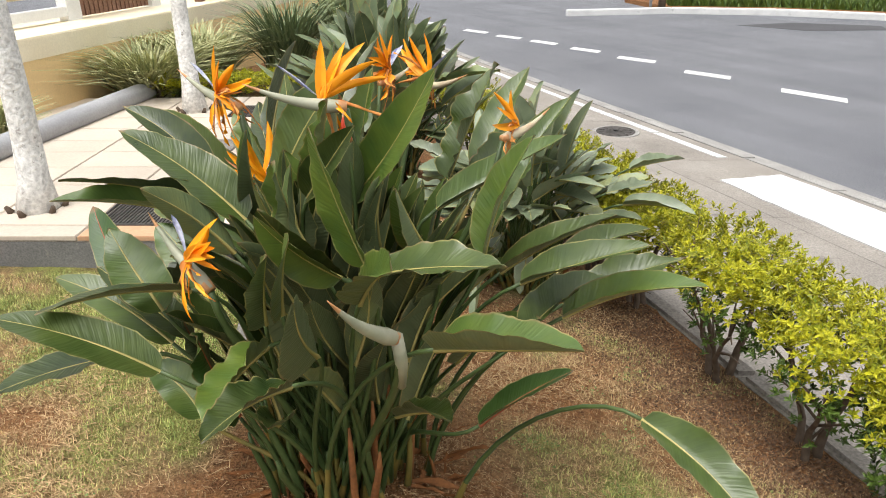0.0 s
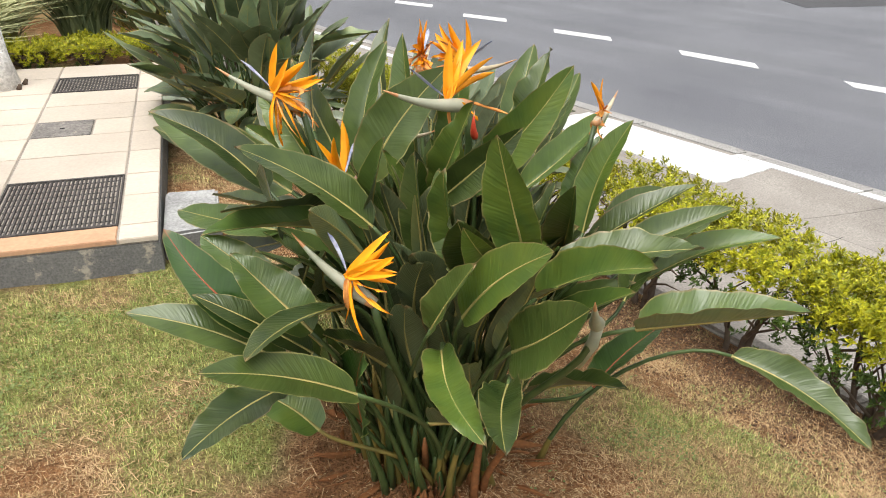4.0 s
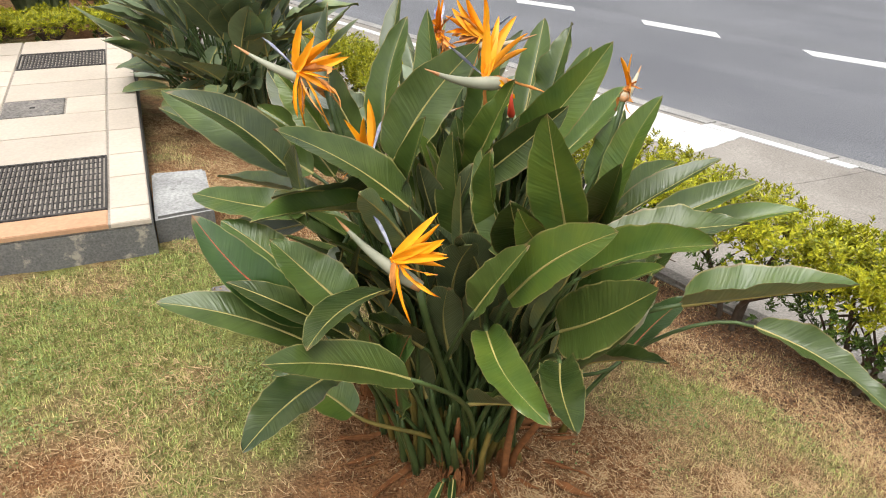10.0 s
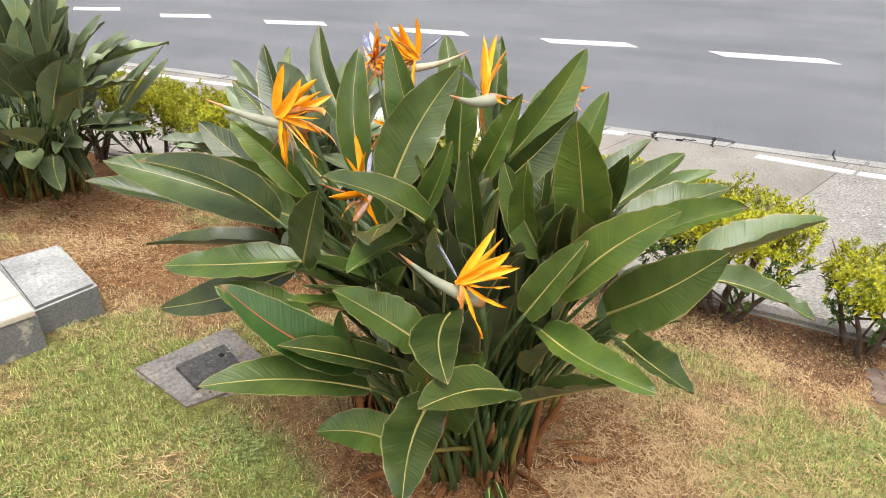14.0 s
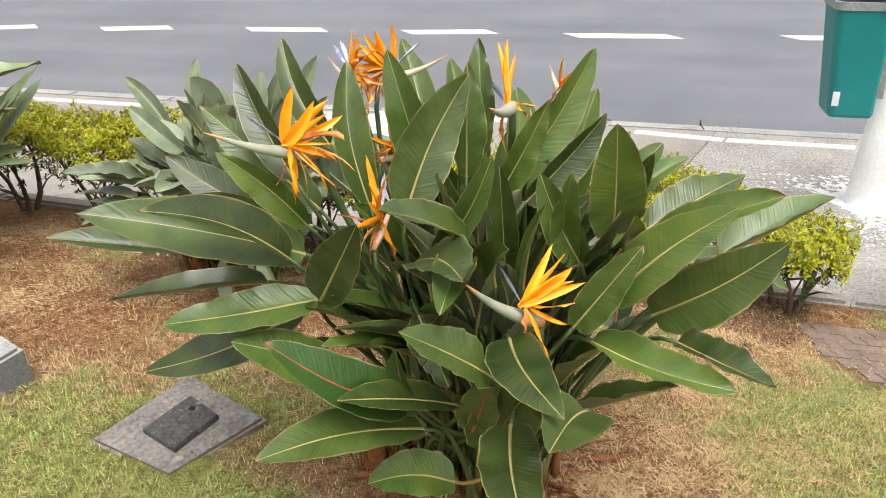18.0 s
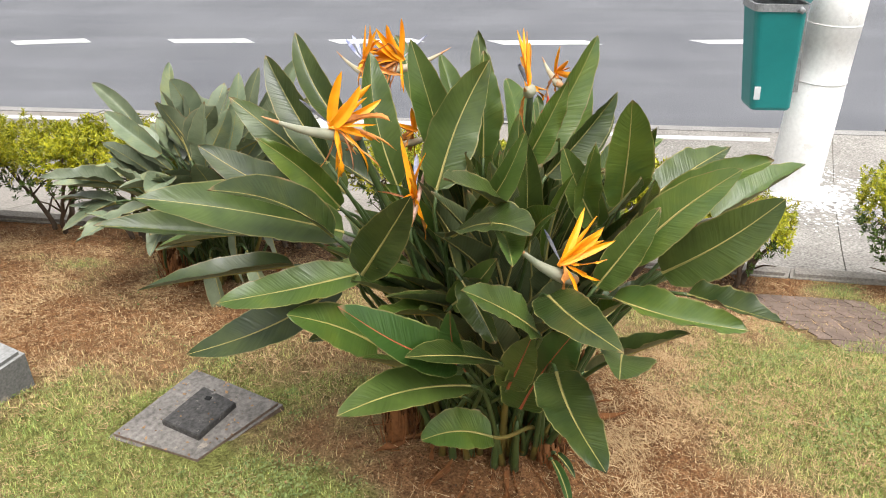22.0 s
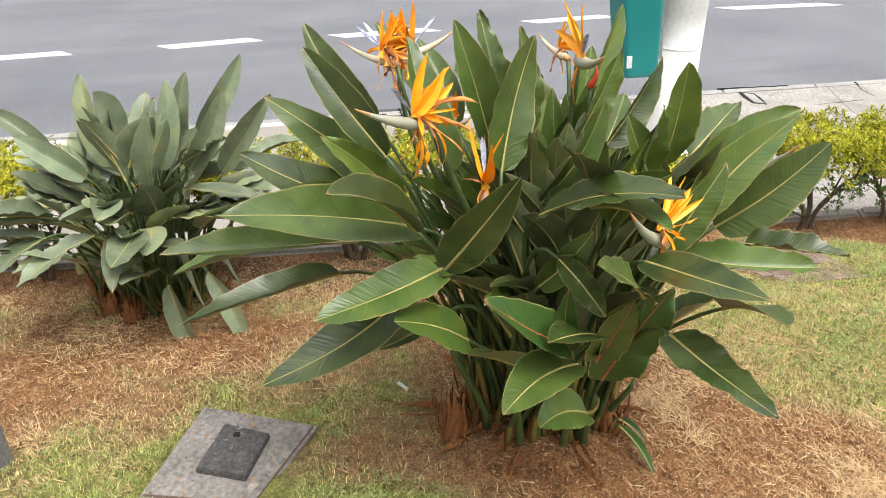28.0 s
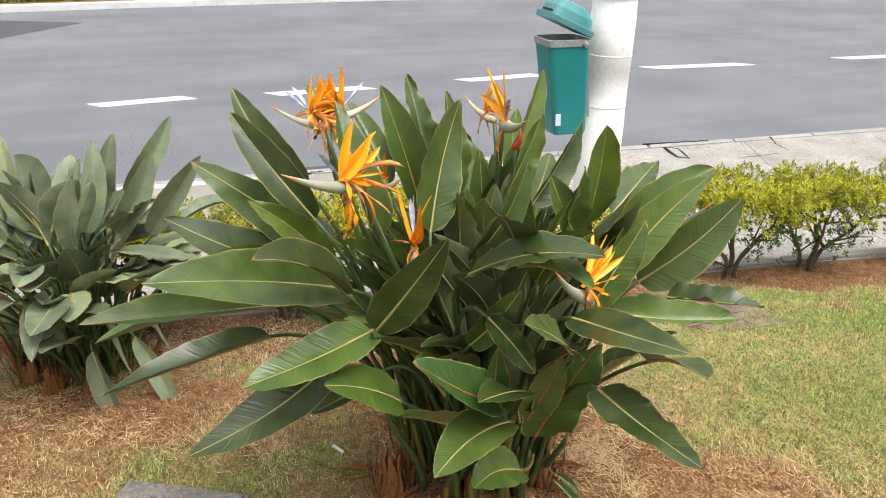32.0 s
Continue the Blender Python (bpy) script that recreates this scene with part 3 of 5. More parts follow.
def turf(name, count, x0, x1, y0, y1, length, width, mat, keep, flat, seed, label):
    """Many small blades as one mesh of single triangles, standing or lying, where keep(x, y) allows."""
    rng = random.Random(seed)
    vs, fs, green = [], [], []
    while len(fs) < count:
        x, y = rng.uniform(x0, x1), rng.uniform(y0, y1)
        if x > lawn_side(y, -0.02) or rng.random() > keep(x, y):
            continue
        z = lawn_z(x, y)
        a = rng.uniform(0, 2 * math.pi)
        h = length * rng.uniform(0.5, 1.3)
        lean = h * (rng.uniform(0.9, 1.0) if flat else rng.uniform(0.2, 0.95))
        up = h * rng.uniform(0.0, 0.35) if flat else math.sqrt(max(h * h - lean * lean, 0.0)) + 0.002
        c, s = math.cos(a), math.sin(a)
        w = width * rng.uniform(0.6, 1.3)
        k = len(vs)
        base = z + (rng.uniform(0.001, 0.008) if flat else -0.003)
        vs += [(x - s * w, y + c * w, base), (x + s * w, y - c * w, base + (0.001 if flat else 0)), (x + c * lean, y + s * lean, base + up)]
        fs.append((k, k + 1, k + 2))
        green += [turf_share(x, y)] * 3
    return tagged(part(name, shade_turf(mesh_of(name, vs, fs, [mat]), green), None), label, "grass", "", "stuff")


PLANT_SPOTS = ((-0.28, 1.62, 0.55), (0.34, 3.22, 0.55), (-0.42, 4.65, 0.6))


def on_lawn(x, y):
    du, dv = (x - 1.12) * LAWN_OUT.x + (y - 0.81) * LAWN_OUT.y, (x - 1.12) * LAWN_DIR.x + (y - 0.81) * LAWN_DIR.y
    if -0.30 < du < 0.39 and -0.06 < dv < 0.50 and du - dv * 0.5 > -0.31 and (du > -0.15 or dv > 0.0):
        return 0.05
    if x < -0.93 and y > 2.93 or -0.83 < x < -0.455 and 2.24 < y < 2.64 or (-0.98 < x < -0.7 and 3.05 < y < 3.5):
        return 0.0
    return 1.0


def turf_keep(x, y):
    k = on_lawn(x, y)
    for px, py, r in PLANT_SPOTS:
        k *= min(1.0, max(0.04, (math.hypot(x - px, y - py) - r * 0.55) / (r * 0.8)))
    return k * (0.12 + 0.9 * turf_share(x, y))


def straw_keep(x, y):
    edge = -((x - LAWN_EDGE.x) * LAWN_OUT.x + (y - LAWN_EDGE.y) * LAWN_OUT.y)
    bare = 1 - 0.9 * math.exp(-((x + 0.55) ** 2 + (y - 1.85) ** 2) / 0.3)
    bare *= 1 - 0.75 * math.exp(-(edge / 0.5) ** 2)
    bare *= 1 - 0.6 * math.exp(-((x + 0.15) ** 2 + (y - 2.95) ** 2) / 0.4)
    bare *= 0.4 + 0.6 * math.exp(-((x - 0.25) ** 2 + (y - 1.0) ** 2) / 0.5)
    return bare * on_lawn(x, y) * (0.35 + 0.65 * max(0.0, 0.6 + noise.noise(Vector((x * 3, y * 3, 9)))))


def straw_clumps(x, y):
    g = noise.noise(Vector((x * 2.3 + 3, y * 2.3, 4))) + 0.7 * noise.noise(Vector((x * 7, y * 7, 8)))
    return straw_keep(x, y) * max(0.02, min(1.0, g * 2.2)) * (1.15 - turf_share(x, y))


turf("grass", 230000, -2.4, 2.1, -0.6, 4.3, 0.021, 0.0017, TURF, turf_keep, False, 3, "short dry green and straw grass on the lawn")
turf("straw", 120000, -1.6, 2.0, 0.0, 4.8, 0.020, 0.0007, STRAW, straw_keep, True, 4, "dead straw lying on bare earth")
turf("straw_stalks", 20000, -1.6, 2.0, 0.2, 4.8, 0.050, 0.0013, STRAW, straw_clumps, True, 5, "long pale straw stalks lying in loose clumps")


def in_box(x, y):
    return -0.825 < x < -0.475 and 2.28 < y < 2.61


def flakes(name, count, x0, x1, y0, y1, size, mat, keep, lift, seed, label, category):
    """Small bent four-cornered leaves lying about, as one mesh."""
    rng = random.Random(seed)
    vs, fs = [], []
    while len(fs) < count * 2:
        x, y = rng.uniform(x0, x1), rng.uniform(y0, y1)
        if x > lawn_side(y, -0.02) or rng.random() > keep(x, y):
            continue
        z = (0.948 if -0.73 < x < -0.60 and 2.37 < y < 2.52 else 0.931 if in_box(x, y) else lawn_z(x, y)) + rng.uniform(0.002, lift)
        a, L = rng.uniform(0, 6.283), size * rng.uniform(0.5, 1.4)
        W = L * rng.uniform(0.22, 0.42)
        c, q = math.cos(a), math.sin(a)
        k = len(vs)
        t1, t2, t3 = (rng.uniform(-0.15, 0.5) * L for _ in range(3))
        vs += [(x - c * L / 2, y - q * L / 2, z), (x - q * W, y + c * W, z + t1 * 0.5), (x + c * L / 2, y + q * L / 2, z + t2), (x + q * W, y - c * W, z + t3 * 0.5)]
        fs += [(k, k + 1, k + 2), (k, k + 2, k + 3)]
    return tagged(part(name, mesh_of(name, vs, fs, [mat]), None), label, category, "", "stuff")


def hedge_litter(x, y):
    edge = -((x - LAWN_EDGE.x) * LAWN_OUT.x + (y - LAWN_EDGE.y) * LAWN_OUT.y)
    near = math.exp(-(edge / 0.45) ** 2) if y > 0.9 else 0.1
    for px, py, r in PLANT_SPOTS:
        near = max(near, 0.30 * math.exp(-((math.hypot(x - px, y - py) - r * 0.3) / 0.3) ** 2))
    if in_box(x, y):
        return 0.12
    return on_lawn(x, y) * (0.03 + near) * (0.5 + 0.5 * noise.noise(Vector((x * 6, y * 6, 4))))


def weed_keep(x, y):
    g = noise.noise(Vector((x * 3.1, y * 3.1, 12))) + 0.6 * noise.noise(Vector((x * 11, y * 11, 5)))
    return on_lawn(x, y) * max(0.0, min(1.0, (g - 0.08) * 2.5)) * max(0.0, turf_share(x, y) - 0.15)


def shade_litter_keep(x, y):
    edge = -((x - LAWN_EDGE.x) * LAWN_OUT.x + (y - LAWN_EDGE.y) * LAWN_OUT.y)
    return on_lawn(x, y) * math.exp(-(edge / 0.52) ** 4) * (0.35 + 0.65 * max(0.0, 0.5 + noise.noise(Vector((x * 4, y * 4, 21)))))


# dense dark flakes along the hedge: some litter, mostly shade put into colour
flakes("leaf_mould", 26000, 0.3, 1.9, 0.95, 3.6, 0.012, SHADE_LITTER, shade_litter_keep, 0.006, 15, "dark leaf scraps under the hedge, partly standing in for its shade", "leaf litter")
flakes("leaf_litter", 5200, -1.4, 1.9, 0.4, 5.0, 0.011, LITTER, hedge_litter, 0.008, 14, "dead brown leaves and scraps strewn on the earth", "leaf litter")
flakes("lawn_weeds", 15000, -2.2, 2.0, -0.6, 4.2, 0.0095, WEED, weed_keep, 0.016, 15, "small dark green weeds growing in the lawn", "weeds")

# ---- tiled terrace ----
TZ = 1.08
terrace = thing("terrace", (-2.0, 4.3, 0.95), "raised terrace of cream tiles with a peeling grey rendered edge", "terrace", "", "structure")
ring = [(-0.985, 2.955), (-0.905, 5.86), (-6.5, 6.0), (-6.5, 3.28)]
part("base", prism("base", ring, 0.6, TZ - 0.022, [RENDER], 0.008), terrace, "grey render with flaking paint")
part("mortar_bed", prism("mortar_bed", [(-0.992, 2.962), (-0.912, 5.85), (-6.4, 5.99), (-6.4, 3.27)], TZ - 0.03, TZ - 0.006, [GROUT]), terrace)
TA, TU, TV = Vector((-0.985, 2.955)), Vector((-0.9982, 0.0587)), Vector((0.0275, 0.9996))


def tplace(u, v):
    p = TA + TU * u + TV * v
    return (p.x, p.y)


def plate(name, u0, u1, v0, v1, z0, z1, mat, parent, bevel=0.003, label=""):
    g, j = 0.005, 0.0022
    ring = [tplace(u0 + g, v0 + j), tplace(u1 - g, v0 + j), tplace(u1 - g, v1 - j), tplace(u0 + g, v1 - j)]
    return part(name, prism(name, ring, z0, z1, [mat], bevel), parent, label)


tile_rows = (0.0, 0.13, 0.70, 1.02, 1.33, 1.60, 1.90, 2.20, 2.57, 2.885)
tile_cols = (0.0, 0.155, 0.665, 1.18, 1.70, 2.22, 2.74, 3.26, 3.78, 4.30, 4.82)
for r in range(9):
    for c in range(10):
        u0, u1, v0, v1 = tile_cols[c], tile_cols[c + 1], tile_rows[r], tile_rows[r + 1]
        if r == 1 and c == 1:
            continue
        if r == 1 and c == 0:
            plate("tile", u0, u1, v0, v0 + 0.31, TZ - 0.02, TZ, TILE, terrace)
            plate("tile", u0, u1, v0 + 0.31, v1, TZ - 0.02, TZ, TILE, terrace)
            continue
        if r == 0:
            plate("edge_tile", u0, u1, v0 - 0.004, v1, TZ - 0.02, TZ, TILE if c != 1 else TILE_EDGE, terrace, 0.003, "" if c != 1 else "orange-pink edge tile")
            continue
        if r == 4 and c == 1:
            plate("tile", u0, 0.36, v0, v1, TZ - 0.02, TZ, TILE, terrace)
            continue
        if r == 7 and c == 1:
            continue
        plate("tile", u0, u1, v0, v1, TZ - 0.02, TZ + 0.001 * random.random(), TILE, terrace)


def grate(u0, u1, v0, v1, bars, label):
    g = thing("drain_grate", (*tplace((u0 + u1) / 2, (v0 + v1) / 2), TZ), label, "drain grate", "terrace grates")
    plate("pit", u0, u1, v0, v1, TZ - 0.06, TZ - 0.017, PIT, g, 0)
    e = 0.018
    for a in ((u0, u1, v0, v0 + e), (u0, u1, v1 - e, v1), (u0, u0 + e, v0 + e, v1 - e), (u1 - e, u1, v0 + e, v1 - e)):
        plate("rim", *a, TZ - 0.017, TZ + 0.003, IRON, g, 0.0)
    for i in range(bars):
        a = u0 + e + (u1 - u0 - 2 * e) * i / bars
        w = (u1 - u0 - 2 * e) / bars
        plate("bar", a - 0.002, a + w * 0.55 + 0.006, v0 + e, v1 - e, TZ - 0.016, TZ + 0.001, IRON, g, 0.0)
    for i in range(1, 9):
        b = v0 + (v1 - v0) * i / 9
        plate("cross_bar", u0 + e, u1 - e, b - 0.007, b + 0.007, TZ - 0.018, TZ - 0.004, IRON, g, 0.0)


grate(0.155, 0.665, 0.13, 0.70, 26, "black cast iron drain grate set in the tiles")
grate(0.155, 0.665, 2.21, 2.565, 24, "dark iron grate near the terrace edge")
cover = thing("access_cover", (*tplace(0.51, 1.46), TZ), "small grey square cover with a slot in the tiles", "drain cover")
plate("lid", 0.36, 0.665, 1.33, 1.60, TZ - 0.02, TZ + 0.002, BOXTOP, cover, 0.003)
plate("slot", 0.50, 0.535, 1.455, 1.475, TZ - 0.02, TZ + 0.004, PIT, cover, 0.0)
cover = thing("access_cover", (*tplace(1.05, 0.4), TZ), "small square cover with rusty bolt beside a tree", "drain cover")
plate("lid", 0.92, 1.12, 0.28, 0.48, TZ, TZ + 0.004, BOXTOP, cover, 0.001)

# the low block against the terrace
blk = prism("concrete_block", [(-0.977, 3.04), (-0.745, 3.055), (-0.725, 3.47), (-0.955, 3.50)], 0.7, 1.035, [CEMENT, RENDER], 0.012)
for f in blk.polygons:
    f.material_index = 0 if f.normal.z > 0.5 else 1
tagged(part("concrete_block", blk, None), "pale weathered concrete block against the terrace edge", "concrete block")

# the inspection box in the lawn
ib = thing("inspection_box", (-0.66, 2.42, 0.9), "sloping grey cement inspection box set in the lawn", "inspection box")
part("slab", prism("slab", [(-0.808, 2.318), (-0.488, 2.256), (-0.475, 2.615), (-0.838, 2.625)], 0.75, lambda x, y: 0.925 + 0.02 * (y - 2.4) - 0.01 * (x + 0.65), [BOXTOP, PAVER], 0.010), ib)
for f in ib.children[0].data.polygons:
    f.material_index = 0 if f.normal.z > 0.4 else 1
lid = part("lid", prism("lid", [(-0.738, 2.372), (-0.572, 2.370), (-0.556, 2.508), (-0.734, 2.512)], 0.90, lambda x, y: 0.945 + 0.02 * (y - 2.4) - 0.01 * (x + 0.65), [LID], 0.003), ib, "dark cast cover plate with a keyhole")
part("keyhole", prism("keyhole", [(-0.602, 2.445), (-0.587, 2.448), (-0.59, 2.466), (-0.605, 2.463)], 0.92, 0.9475, [PIT]), lid)

# pavers between the shrubs
pv = thing("paver_patch", (1.45, 0.6, 0.55), "patch of brown interlocking pavers in the lawn edge", "pavers", "", "structure")
po = Vector((1.12, 0.81)) - LAWN_OUT * 0.30 - LAWN_DIR * 0.06
pu, pw = LAWN_OUT, LAWN_DIR
for i in range(7):
    for j in range(10):
        if i == 0 and j < 3 or i == 1 and j < 2 or i == 2 and j < 1:
            continue
        a = po + pu * (i * 0.098) + pw * (j * 0.056)
        g = 0.0015
        ring = []
        for du, dv in ((g, g), (0.024, g + 0.010), (0.049, g), (0.074, g - 0.010), (0.098 - g, g), (0.098 - g, 0.056 - g), (0.074, 0.046 - g), (0.049, 0.056 - g), (0.024, 0.066 - g), (g, 0.056 - g)):
            p = a + pu * du + pw * dv
            ring.append((p.x, p.y))
        h = random.uniform(0.004, 0.007)
        part("paver", prism("paver", ring, lambda x, y: lawn_z(x, y) - 0.04, lambda x, y: lawn_z(x, y) + h, [PAVER]), pv)

# round manhole cover and small sunken box in the pavement
mh = thing("manhole_cover", (1.88, 8.03, walk_z(1.88, 8.03)), "round cast iron manhole cover in the pavement", "manhole cover")
def disc(name, cx, cy, r0, z0, z1, mat, parent, sides=28):
    ring = [(cx + r0 * math.cos(2 * math.pi * k / sides), cy + r0 * math.sin(2 * math.pi * k / sides)) for k in range(sides)]
    return part(name, prism(name, ring, z0, z1, [mat]), parent)
mz = walk_z(1.88, 8.03)
disc("rim", 1.88, 8.03, 0.26, mz - 0.05, mz + 0.012, GUTTER, mh)
disc("cover", 1.88, 8.03, 0.215, mz - 0.05, mz + 0.018, IRON, mh)
for k in range(6):
    a = math.pi * k / 6
    c, s = math.cos(a), math.sin(a)
    ring = [(1.88 + c * q - s * w, 8.03 + s * q + c * w) for q, w in ((-0.19, -0.01), (0.19, -0.01), (0.19, 0.01), (-0.19, 0.01))]
    part("tread_rib", prism("tread_rib", ring, mz, mz + 0.022, [IRON]), mh)
sb = thing("kerb_inlet", (5.6, -0.24, 0.14), "broken rectangular inlet with a pale lid in the pavement", "drain inlet")
part("frame", prism("frame", [(5.41, -0.22), (5.385, -0.355), (5.60, -0.335), (5.75, -0.30), (5.78, -0.15), (5.6, -0.17)], 0.05, 0.146, [PIT]), sb)
part("lid", prism("lid", [(5.43, -0.24), (5.41, -0.33), (5.70, -0.28), (5.73, -0.18)], 0.05, 0.152, [GUTTER]), sb)


def crack(points, w, seed):
    """A thin dark crack in the pavement along a few corner points."""
    rng = random.Random(seed)
    left, right = [], []
    for (ax, ay), (bx, by) in zip(points, points[1:]):
        d = Vector((bx - ax, by - ay)).normalized()
        for k in range(9):
            p = Vector((ax, ay)).lerp(Vector((bx, by)), k / 9) + Vector((-d.y, d.x)) * rng.uniform(-1, 1) * w * 1.2
            h = w * rng.uniform(0.2, 1.0)
            left.append((p.x - d.y * h, p.y + d.x * h))
            right.append((p.x + d.y * h, p.y - d.x * h))
    part("crack", prism("crack", left + right[::-1], lambda x, y: walk_z(x, y) - 0.02, lambda x, y: walk_z(x, y) + (0.012 if x > road_side(y, -0.02) else 0.003), [PIT]), pave, "dark crack in the concrete")


crack([(6.36, -1.46), (6.1, -1.44), (5.83, -1.52)], 0.010, 1)
crack([(5.05, 0.10), (5.20, -0.20), (5.36, -0.50)], 0.006, 2)
crack([(5.45, -0.75), (5.62, -1.12), (5.76, -1.38)], 0.006, 3)
crack([(2.42, 0.85), (2.2, 0.77), (1.98, 0.735)], 0.009, 4)
crack([(5.85, 0.05), (5.99, -0.35), (6.12, -0.75)], 0.008, 5)
crack([(4.43, 3.09), (4.52, 3.14), (4.66, 3.18)], 0.010, 8)
crack([(4.86, 2.22), (4.96, 2.27), (5.10, 2.31)], 0.006, 9)
crack([(4.24, 3.50), (4.30, 3.60), (4.42, 3.63)], 0.014, 10)
crack([(4.36, 3.40), (4.42, 3.34), (4.47, 3.25)], 0.012, 11)
silt = []
for k in range(28):
    a = 2 * math.pi * k / 28
    y = 3.47 + 0.36 * math.cos(a)
    silt.append((road_side(y, 0.45 + (0.075 + 0.03 * noise.noise(Vector((k * 0.9, 3, 1)))) * math.sin(a)), y))
tagged(part("gutter_silt", prism("gutter_silt", silt, 0.0, 0.034, [ASPHALT_PATCH]), None), "dark silt washed along the gutter's edge", "dirt", "", "structure")
crack([(4.1, 2.6), (3.5, 2.5), (3.1, 2.62)], 0.004, 6)
crack([(3.3, 3.4), (2.7, 3.25), (2.2, 3.3)], 0.004, 7)

# ---- lamp post and litter bin ----
PX, PY = 3.84, 0.80
pz = walk_z(PX, PY)
pole = thing("street_pole", (PX, PY, pz), "thick white limewashed concrete pole on the pavement", "pole")
hs = [0, 0.02, 0.3, 0.8, 0.803, 1.2, 1.203, 1.6, 1.603, 2.2, 4.0, 6.5]
rs = [0.185, 0.182, 0.178, 0.176, 0.172, 0.171, 0.174, 0.171, 0.167, 0.164, 0.155, 0.14]
bm_pts = [(PX, PY, pz - 0.05 + h) for h in hs]
part("shaft", tube("shaft", bm_pts, rs, POLE_PAINT, 32), pole)
for h in (0.85, 1.24, 1.66):
    part("steel_band", tube("steel_band", [(PX, PY, pz + h), (PX, PY, pz + h + 0.010)], [0.1755, 0.1755], POLE_PAINT, 32), pole)
rng = random.Random(11)
ring = []
for k in range(40):
    a = 2 * math.pi * k / 40
    r = 0.30 + 0.10 * noise.noise(Vector((math.cos(a) * 2, math.sin(a) * 2, 0.3))) + rng.uniform(-0.03, 0.03)
    ring.append((PX + r * math.cos(a) * 0.9, PY + r * math.sin(a)))
part("spilled_limewash", prism("spilled_limewash", ring, lambda x, y: walk_z(x, y) - 0.01, lambda x, y: walk_z(x, y) + 0.006, [PAINT]), pole, "white limewash spilled on the pavement")

vs, fs = [], []
for k in range(1500):
    a, q = rng.uniform(0, 2 * math.pi), 0.28 + abs(rng.gauss(0, 0.42))
    x, y, w = PX + q * math.cos(a), PY + q * math.sin(a), rng.uniform(0.006, 0.028) * (1.3 - min(q, 1.1))
    if x > road_side(y, -0.02):
        continue
    i = len(vs)
    for m in range(6):
        b = m * math.pi / 3
        r = w * rng.uniform(0.6, 1.3)
        vs.append((x + r * math.cos(b), y + r * math.sin(b), walk_z(x, y) + 0.004))
    fs.append(tuple(range(i, i + 6)))
part("limewash_spatter", mesh_of("limewash_spatter", vs, fs, [PAINT]), pole, "drops of white limewash on the pavement")
BD = Vector((-0.41, 0.912, 0))      # from the pole towards the bin's mouth
BN = Vector((0.912, 0.41, 0))
bc = Vector((PX - 0.06, PY, 0)) + BD * 0.435 + BN * -0.02
litter = thing("litter_bin", (bc.x, bc.y, 0.87), "teal plastic litter bin with an open lid on the pole", "litter bin")


def rounded(w, d, r, n=5):
    out = []
    for cx, cy, a0 in ((w - r, d - r, 0), (-w + r, d - r, 90), (-w + r, -d + r, 180), (w - r, -d + r, 270)):
        for k in range(n + 1):
            a = radians(a0 + 90 * k / n)
            out.append((cx + r * math.cos(a), cy + r * math.sin(a)))
    return out


def loft(name, sections, mat, closed_low=True, closed_top=True, local=None):
    """A skin through outlines [(ring, z)], in the bin's own axes."""
    vs, fs = [], []
    k = len(sections[0][0])
    for ring, z in sections:
        for x, y in ring:
            p = Vector((x, y, z))
            if local is not None:
                p = local @ p
            q = bc + BD * (p.x - 0.12 * (1.57 - p.z)) + BN * p.y
            vs.append((q.x, q.y, p.z))
    for i in range(len(sections) - 1):
        for j in range(k):
            j2 = (j + 1) % k
            fs.append((i * k + j, i * k + j2, (i + 1) * k + j2, (i + 1) * k + j))
    if closed_low:
        fs.append(tuple(range(k))[::-1])
    if closed_top:
        fs.append(tuple((len(sections) - 1) * k + j for j in range(k)))
    return mesh_of(name, vs, fs, [mat], None, False)


b0, b1 = 0.87, 1.57
part("body", loft("body", [(rounded(0.130, 0.105, 0.035), b0), (rounded(0.140, 0.115, 0.04), b0 + 0.02), (rounded(0.170, 0.135, 0.045), b1), (rounded(0.165, 0.13, 0.045), b1), (rounded(0.14, 0.11, 0.04), b0 + 0.2)], TEAL, True, True), litter)
part("liner_bag", loft("liner_bag", [(rounded(0.176, 0.142, 0.045), b1 - 0.035), (rounded(0.178, 0.144, 0.045), b1 + 0.012), (rounded(0.164, 0.13, 0.045), b1 + 0.014), (rounded(0.14, 0.10, 0.04), b1 - 0.25)], BAG, False, True), litter, "grey plastic bag folded over the rim")
part("bag_knot", tube("bag_knot", [tuple(bc + BD * -0.10 + BN * -0.150 + Vector((0, 0, b1 - 0.01))), tuple(bc + BD * -0.13 + BN * -0.158 + Vector((0, 0, b1 - 0.03)))], [0.022, 0.016], BAG, 8), litter)
hinge = Matrix.Translation((-0.175, 0, b1 + 0.02)) @ Matrix.Rotation(radians(-24), 4, "Y") @ Matrix.Translation((0.175, 0, 0))
lidp = part("lid", loft("lid", [(rounded(0.185, 0.150, 0.05), 0.0), (rounded(0.188, 0.153, 0.05), 0.04), (rounded(0.168, 0.138, 0.05), 0.045), (rounded(0.158, 0.128, 0.06), 0.11), (rounded(0.12, 0.095, 0.06), 0.165), (rounded(0.06, 0.05, 0.04), 0.18)], TEAL_OLD, True, True, hinge), litter, "faded domed lid standing open")
mouth = Matrix.Translation((-0.175, 0, b1 + 0.02)) @ Matrix.Rotation(radians(-24), 4, "Y") @ Matrix.Translation((0.175 + 0.15, 0, 0.055))
